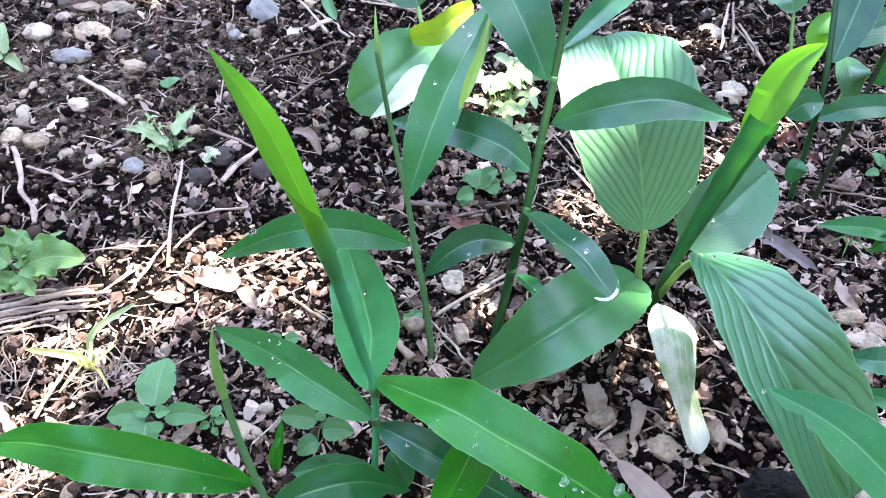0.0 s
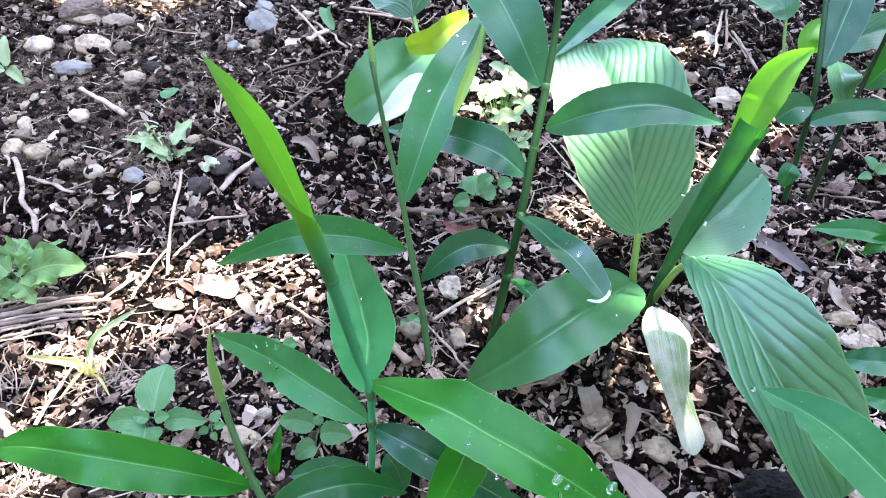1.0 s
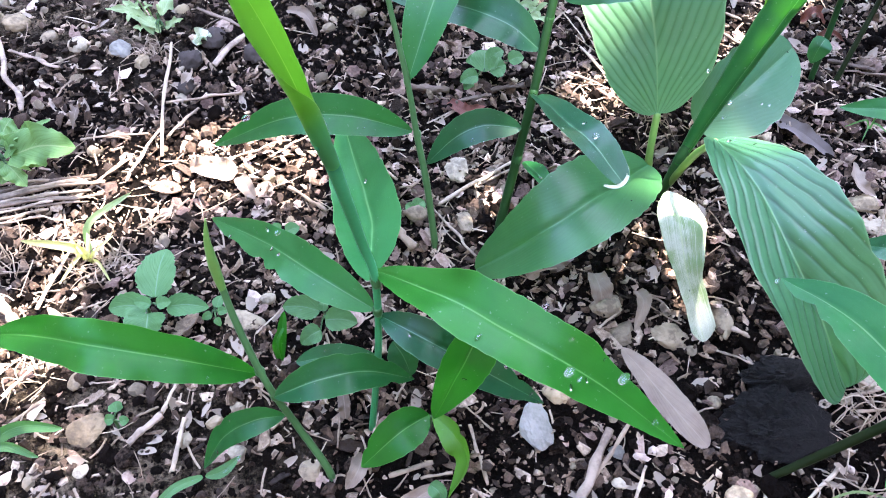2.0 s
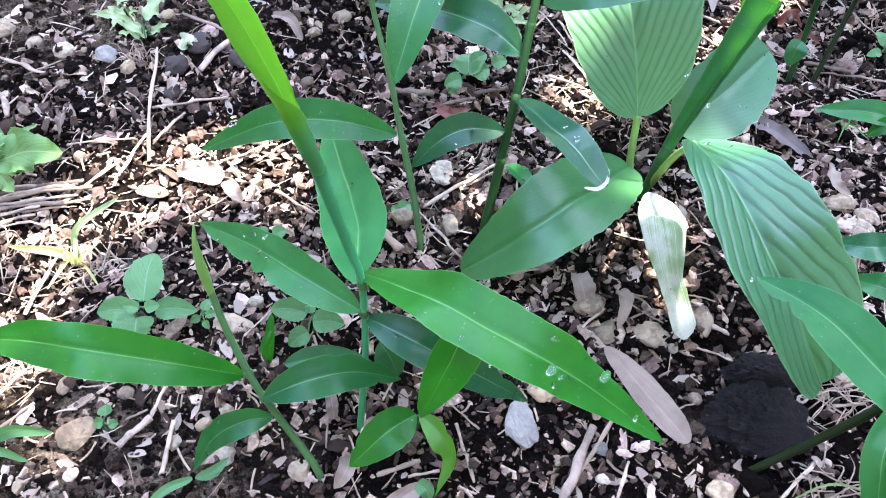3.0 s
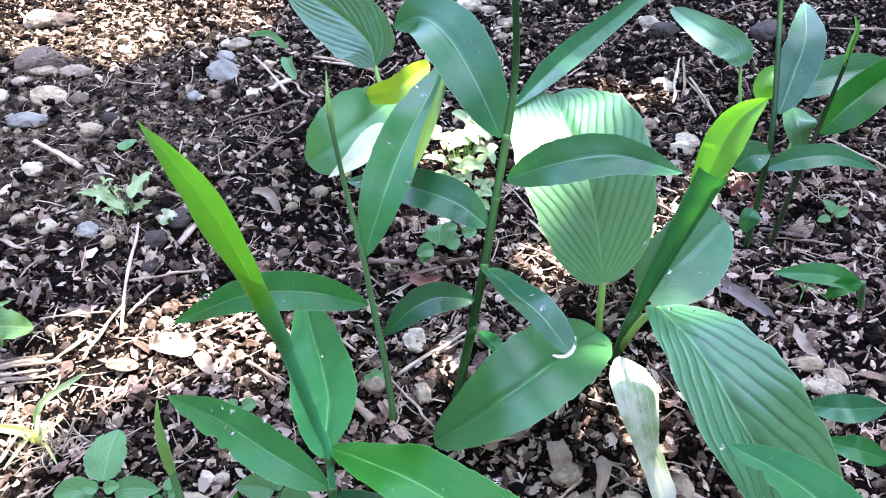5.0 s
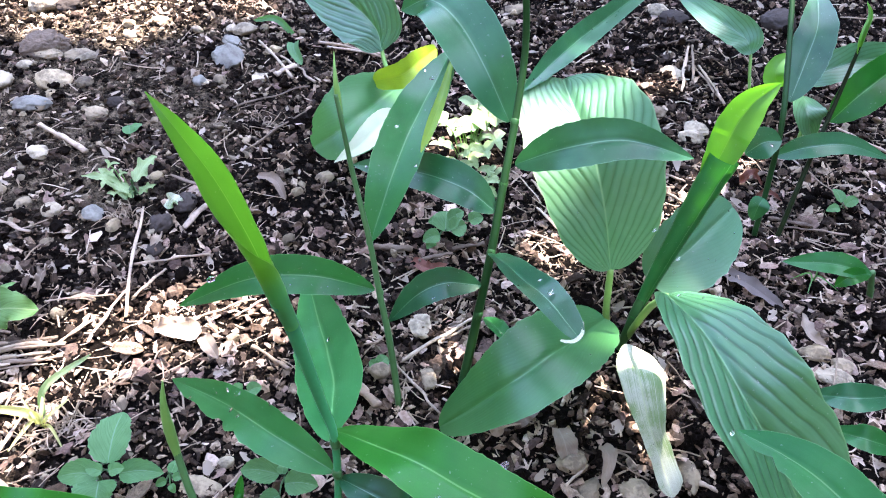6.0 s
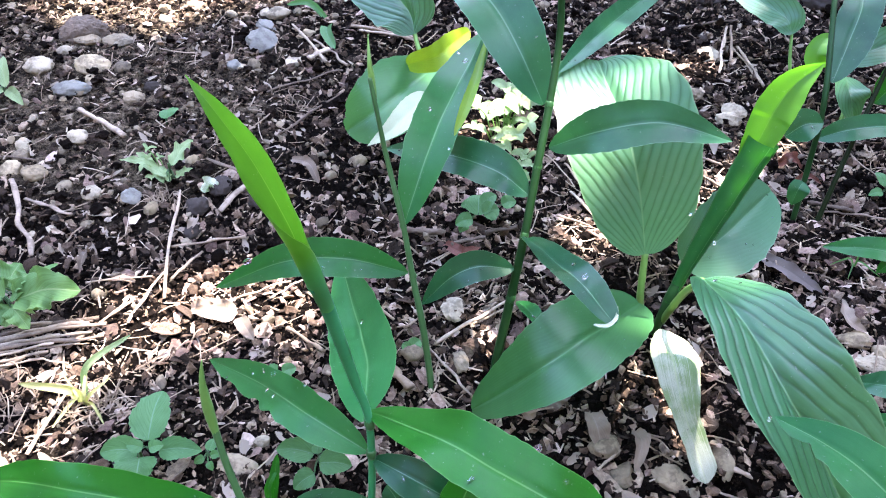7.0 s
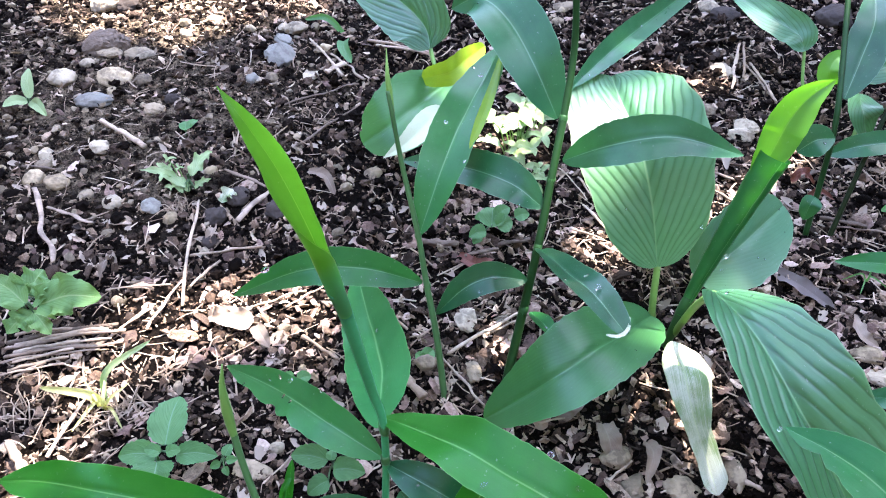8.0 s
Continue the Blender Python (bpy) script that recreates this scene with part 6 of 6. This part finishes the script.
fallen([(0.3563, 0.4413, 0.0060), (0.3456, 0.4095, 0.0160), (0.3591, 0.4000, 0.0100)], 0.0129, "tan curled dry leaf beside a pebble", shape="lance", cup=.9)
fallen([(-0.1657, 0.6519, 0.0060), (-0.1430, 0.6309, 0.0160), (-0.1307, 0.6099, 0.0060)], 0.0122, "pale curled dry leaf strip", shape="strap", cup=.8)
fallen([(-0.2147, 0.4431, 0.0060), (-0.1874, 0.4263, 0.0100), (-0.2173, 0.4276, 0.0120)], 0.0182, "pale crumpled leaf fragment", shape="broad", cup=.5)
fallen([(-0.2239, 0.4366, 0.0040), (-0.2114, 0.4328, 0.0100), (-0.1994, 0.4317, 0.0060)], 0.0151, "pale brown crumpled leaf fragment", shape="broad", cup=.6)
fallen([(-0.1814, 0.4282, 0.0040), (-0.1693, 0.4101, 0.0100), (-0.1606, 0.3989, 0.0060)], 0.0138, "pale pink-brown dry leaf", shape="lance", cup=.5)
fallen([(-0.0390, 0.1343, 0.0060), (-0.0205, 0.1466, 0.0140), (-0.0022, 0.1605, 0.0060)], 0.0134, "grey-brown dry leaf on chips", shape="lance", cup=.5)
fallen([(-0.0687, 0.2047, 0.0060), (-0.0700, 0.2150, 0.0120), (-0.0727, 0.2255, 0.0100)], 0.0089, "pale grey dry leaf upright on soil", shape="strap", cup=.4)
fallen([(-0.0552, 0.1807, 0.0040), (-0.0570, 0.1653, 0.0140), (-0.0648, 0.1564, 0.0060)], 0.0130, "pinkish-brown crumpled dry leaf", shape="ovate", cup=.7)
fallen([(0.1154, 0.3222, 0.0100), (0.1170, 0.3051, 0.0160), (0.1194, 0.2933, 0.0060)], 0.0185, "tan curled dry leaf on dark soil", shape="broad", cup=.8)
fallen([(0.1460, 0.3050, 0.0120), (0.1471, 0.2911, 0.0180), (0.1406, 0.2734, 0.0060)], 0.0130, "grey twisted dry leaf", shape="ovate", cup=.9)

fallen([(0.3626, 0.6344, 0.0060), (0.3709, 0.6312, 0.0200), (0.3835, 0.6252, 0.0080)], 0.0104, "rust-red curled dry leaf among shoots", RUST, shape="ovate", cup=.8, ruffle=.5)
fallen([(0.3686, 0.6056, 0.0060), (0.3775, 0.6003, 0.0180), (0.3955, 0.5988, 0.0080)], 0.0078, "rust-red curled dry leaf among shoots", RUST, shape="lance", cup=.8)
fallen([(-0.0391, 0.3655, 0.0060), (-0.0579, 0.3696, 0.0120), (-0.0693, 0.3906, 0.0080)], 0.0113, "brown dry leaf beneath the shoots", shape="lance", cup=.6)
fallen([(0.0031, 0.5155, 0.0060), (0.0191, 0.4957, 0.0140), (0.0359, 0.5082, 0.0080)], 0.0130, "rust-brown dry leaf beside weeds", RUST, shape="ovate", cup=.7)
fallen([(0.0704, 0.3195, 0.0060), (0.0658, 0.3273, 0.0140), (0.0872, 0.3342, 0.0080)], 0.0126, "tan dry leaf under the turmeric", shape="ovate", cup=.6)
fallen([(-0.2500, 0.5960, 0.0060), (-0.2430, 0.6030, 0.0140), (-0.2340, 0.6000, 0.0080)], 0.0120, "pale torn leaf scrap on dark soil", BLEACHED, shape="broad", cup=.8, ruffle=.6)
fallen([(-0.2480, 0.5560, 0.0060), (-0.2450, 0.5450, 0.0140), (-0.2500, 0.5340, 0.0070)], 0.0110, "pale curled strip of dry leaf", shape="strap", cup=.9)
fallen([(-0.3400, 0.5100, 0.0060), (-0.3380, 0.4960, 0.0150), (-0.3390, 0.4800, 0.0060)], 0.0110, "tan twisted scrap of dry leaf", shape="ovate", cup=1.0, ruffle=.5)
lump = thing("charred_log", (0.2310, 0.2017, 0.0000), "black charred wood lump half buried in soil", "charred wood")
part("charred_block", stone_mesh("charred_block", (0.0745, 0.0529, .03), CHARCOAL, 77, 0.7, 5, 0.26), lump).matrix_local = pose(0, 0, 0.004, 4, -3, -15)
part("charred_block", stone_mesh("charred_block", (0.0688, 0.0353, .024), CHARCOAL, 78, 0.7, 5, 0.28), lump).matrix_local = pose(0.015, 0.037, 0.002, -5, 3, 10)

rock = thing("earth_clod", (-0.5008, 0.9461, 0.0000), "brown earth block at the edge of gravel", "clod")
part("clod_body", stone_mesh("clod_body", (.07, .05, .04), TREE_BARK, 91, .6, 5, .15), rock).matrix_local = pose(0, 0, .008)

# ---- water drops on the leaves ----
drop = bmesh.new()
bmesh.ops.create_icosphere(drop, subdivisions=3, radius=0.5)
for v in drop.verts:
    v.co *= 1 + 0.22 * noise.noise(v.co * 2.6 + Vector((4, 1, 7)))
    if v.co.z < 0:
        v.co.z *= 0.15
drop_me = bpy.data.meshes.new("water_drop")
drop.to_mesh(drop_me)
drop.free()
drop_me.materials.append(WATER)
drop_me.polygons.foreach_set("use_smooth", [True] * len(drop_me.polygons))


def water_drop(x, y, z, s):
    ob = new("water_drop", drop_me)
    ob.matrix_world = pose(x, y, z, 20, 0, 40) @ Matrix.Diagonal((s * 0.75, s * 0.55, s * 0.30, 1))
    return tagged(ob, "clear water drop resting on a leaf", "water drop", "water drops")


water_drop(-0.1407, 0.3816, 0.1180, 0.0092)
water_drop(0.0928, 0.3266, 0.1580, 0.0073)
water_drop(0.0585, 0.1602, 0.1740, 0.0086)
water_drop(0.0633, 0.1573, 0.1720, 0.0048)
water_drop(0.0498, 0.1960, 0.1720, 0.0075)
water_drop(0.0162, 0.1793, 0.1720, 0.0061)
water_drop(0.2426, 0.2700, 0.1280, 0.0077)
water_drop(0.2426, 0.2790, 0.1300, 0.0050)
water_drop(0.1802, 0.4001, 0.1450, 0.0058)
water_drop(-0.1073, 0.2874, 0.1100, 0.0059)
water_drop(0.0210, 0.5387, 0.1900, 0.0074)
water_drop(0.0197, 0.3796, 0.0980, 0.0051)
water_drop(0.0911, 0.1703, 0.1450, 0.0100)
water_drop(0.0363, 0.2021, 0.0950, 0.0055)
water_drop(0.1107, 0.1573, 0.1200, 0.0061)
water_drop(0.1649, 0.2072, 0.1800, 0.0046)
water_drop(0.2129, 0.4162, 0.1000, 0.0062)
water_drop(0.0358, 0.1988, 0.1000, 0.0046)


def dew(plant, count, seed):
    """Small drops on the upper sides of a plant's leaves, most of them towards the margins."""
    r = random.Random(seed)
    blades = [ob for ob in plant.children if ob.name.split(".")[0] == "leaf" and len(ob.data.vertices) > 300]
    for k in range(count):
        me = r.choice(blades).data
        v = me.vertices[r.randrange(len(me.vertices))]
        up = v.normal if v.normal.z > 0 else -v.normal
        if up.z < 0.25:
            continue
        s = r.uniform(0.0016, 0.0040)
        ob = new("water_drop", drop_me)
        ob.matrix_world = Matrix.Translation(v.co + up * s * 0.08) @ up.to_track_quat('Z', 'Y').to_matrix().to_4x4() @ Matrix.Diagonal((s * r.uniform(0.7, 1.1), s * r.uniform(0.6, 0.9), s * 0.36, 1))
        tagged(ob, "small clear water drop resting on a leaf", "water drop", "water drops")


dew(a_plant, 26, 1)
dew(h_plant, 12, 2)
dew(b_plant, 12, 3)
dew(c_plant, 26, 4)
dew(t_plant, 16, 5)


# ---- unseen tree, inferred from the dapples, that shades the bed ----
def shade_tree():
    foot = SUN_FROM * (3.6 / SUN_FROM.z)
    root = Vector((foot.x + 1.0, foot.y + 1.3, 0))
    tree = thing("tree", root, "leafy shade tree out of view beyond the bed", "tree")
    top = Vector((foot.x + 0.3, foot.y + 0.4, 3.4))
    part("trunk", tube_mesh("trunk", [root - Vector((0, 0, 0.1)), root + Vector((0.05, 0.1, 1.2)), root.lerp(top, 0.6) + Vector((0, 0, 0.5)), top], [0.13, 0.1, 0.08, 0.04], TREE_BARK, n=20, sides=12), tree)
    rnd = random.Random(5)
    for k in range(7):
        w = k * 0.9
        end = Vector((foot.x + 1.3 * math.cos(w), foot.y + 1.3 * math.sin(w), 3.6 + 0.3 * math.sin(k)))
        part("limb", tube_mesh("limb", [root.lerp(top, 0.75) + Vector((0, 0, 0.35)), top.lerp(end, 0.5) + Vector((0, 0, 0.15)), end], [0.045, 0.028, 0.01], TREE_BARK, n=10, sides=8), tree)
    gaps = [Vector(g) for g in GAPS]
    verts, faces, uvs = [], [], []
    for k in range(5600):
        rnd = random.Random(k * 13 + 5)
        h = rnd.uniform(3.2, 4.4)
        reach, way = 1.25 * math.sqrt(rnd.random()) + rnd.gauss(0, 0.08), rnd.uniform(0, 6.283)
        x, y = foot.x + reach * math.cos(way), foot.y + 0.5 + reach * math.sin(way)
        p = Vector((x, y, h))
        low = p - SUN_FROM * (h / SUN_FROM.z)
        if any((low.xy - g.xy).length < g.z + 0.055 + rnd.uniform(-0.02, 0.02) for g in gaps):
            continue
        l = rnd.uniform(0.13, 0.21)
        turn = Euler((rnd.gauss(0, 0.5), rnd.gauss(0, 0.5), rnd.uniform(0, 6.28))).to_matrix()
        base = len(verts)
        for i in range(5):
            u = i / 4
            hw = 0.27 * l * math.sin(math.pi * min(0.98, 0.1 + 0.88 * u))
            for q in (-1, 0, 1):
                verts.append(p + turn @ Vector(((u - 0.5) * l, q * hw, 0.12 * l * (abs(q) - (u - 0.5) ** 2 * 4))))
                uvs.append((u, 0.5 + 0.5 * q))
        faces += [(base + i * 3 + q, base + i * 3 + q + 1, base + i * 3 + q + 4, base + i * 3 + q + 3) for i in range(4) for q in range(2)]
    part("crown", mesh_of("crown", verts, faces, TREE_LEAF, uvs), tree)


# crown openings set to put sun on chosen spots: ground place and radius
GAPS = [
    (-0.302, 0.356, 0.018),
    (-0.175, 0.452, 0.030),
    (0.099, 0.389, 0.030),
    (0.045, 0.676, 0.056),
    (0.429, 0.689, 0.030),
    (0.163, 0.293, 0.010),
    (-0.490, 1.110, 0.140),
    (-0.327, 1.115, 0.115),
    (-0.305, 0.132, 0.010),
    (0.182, 0.370, 0.016),
    (-0.153, 0.105, 0.020),
    (-0.330, 0.262, 0.014),
    (0.170, 0.555, 0.008),
    (0.309, 0.875, 0.030),
    (-0.260, 0.484, 0.010),
    (-0.235, 0.435, 0.026),
    (-0.130, 0.468, 0.022),
    (-0.350, 0.392, 0.018),
    (0.124, 0.438, 0.017),
    (-0.128, 0.425, 0.024),
    (0.385, 0.562, 0.015),
    (0.336, 0.699, 0.020),
    (0.436, 0.572, 0.055),
]
GAPS += [
    (0.438, 0.682, 0.075),
    (0.336, 0.585, 0.060),
    (0.488, 0.615, 0.055),
    (0.400, 0.569, 0.035),
    (0.378, 0.505, 0.020),
    (0.420, 0.510, 0.035),
    (0.375, 0.637, 0.035),
    (0.520, 0.735, 0.080),
    (0.023, 0.398, 0.022),
]
shade_tree()
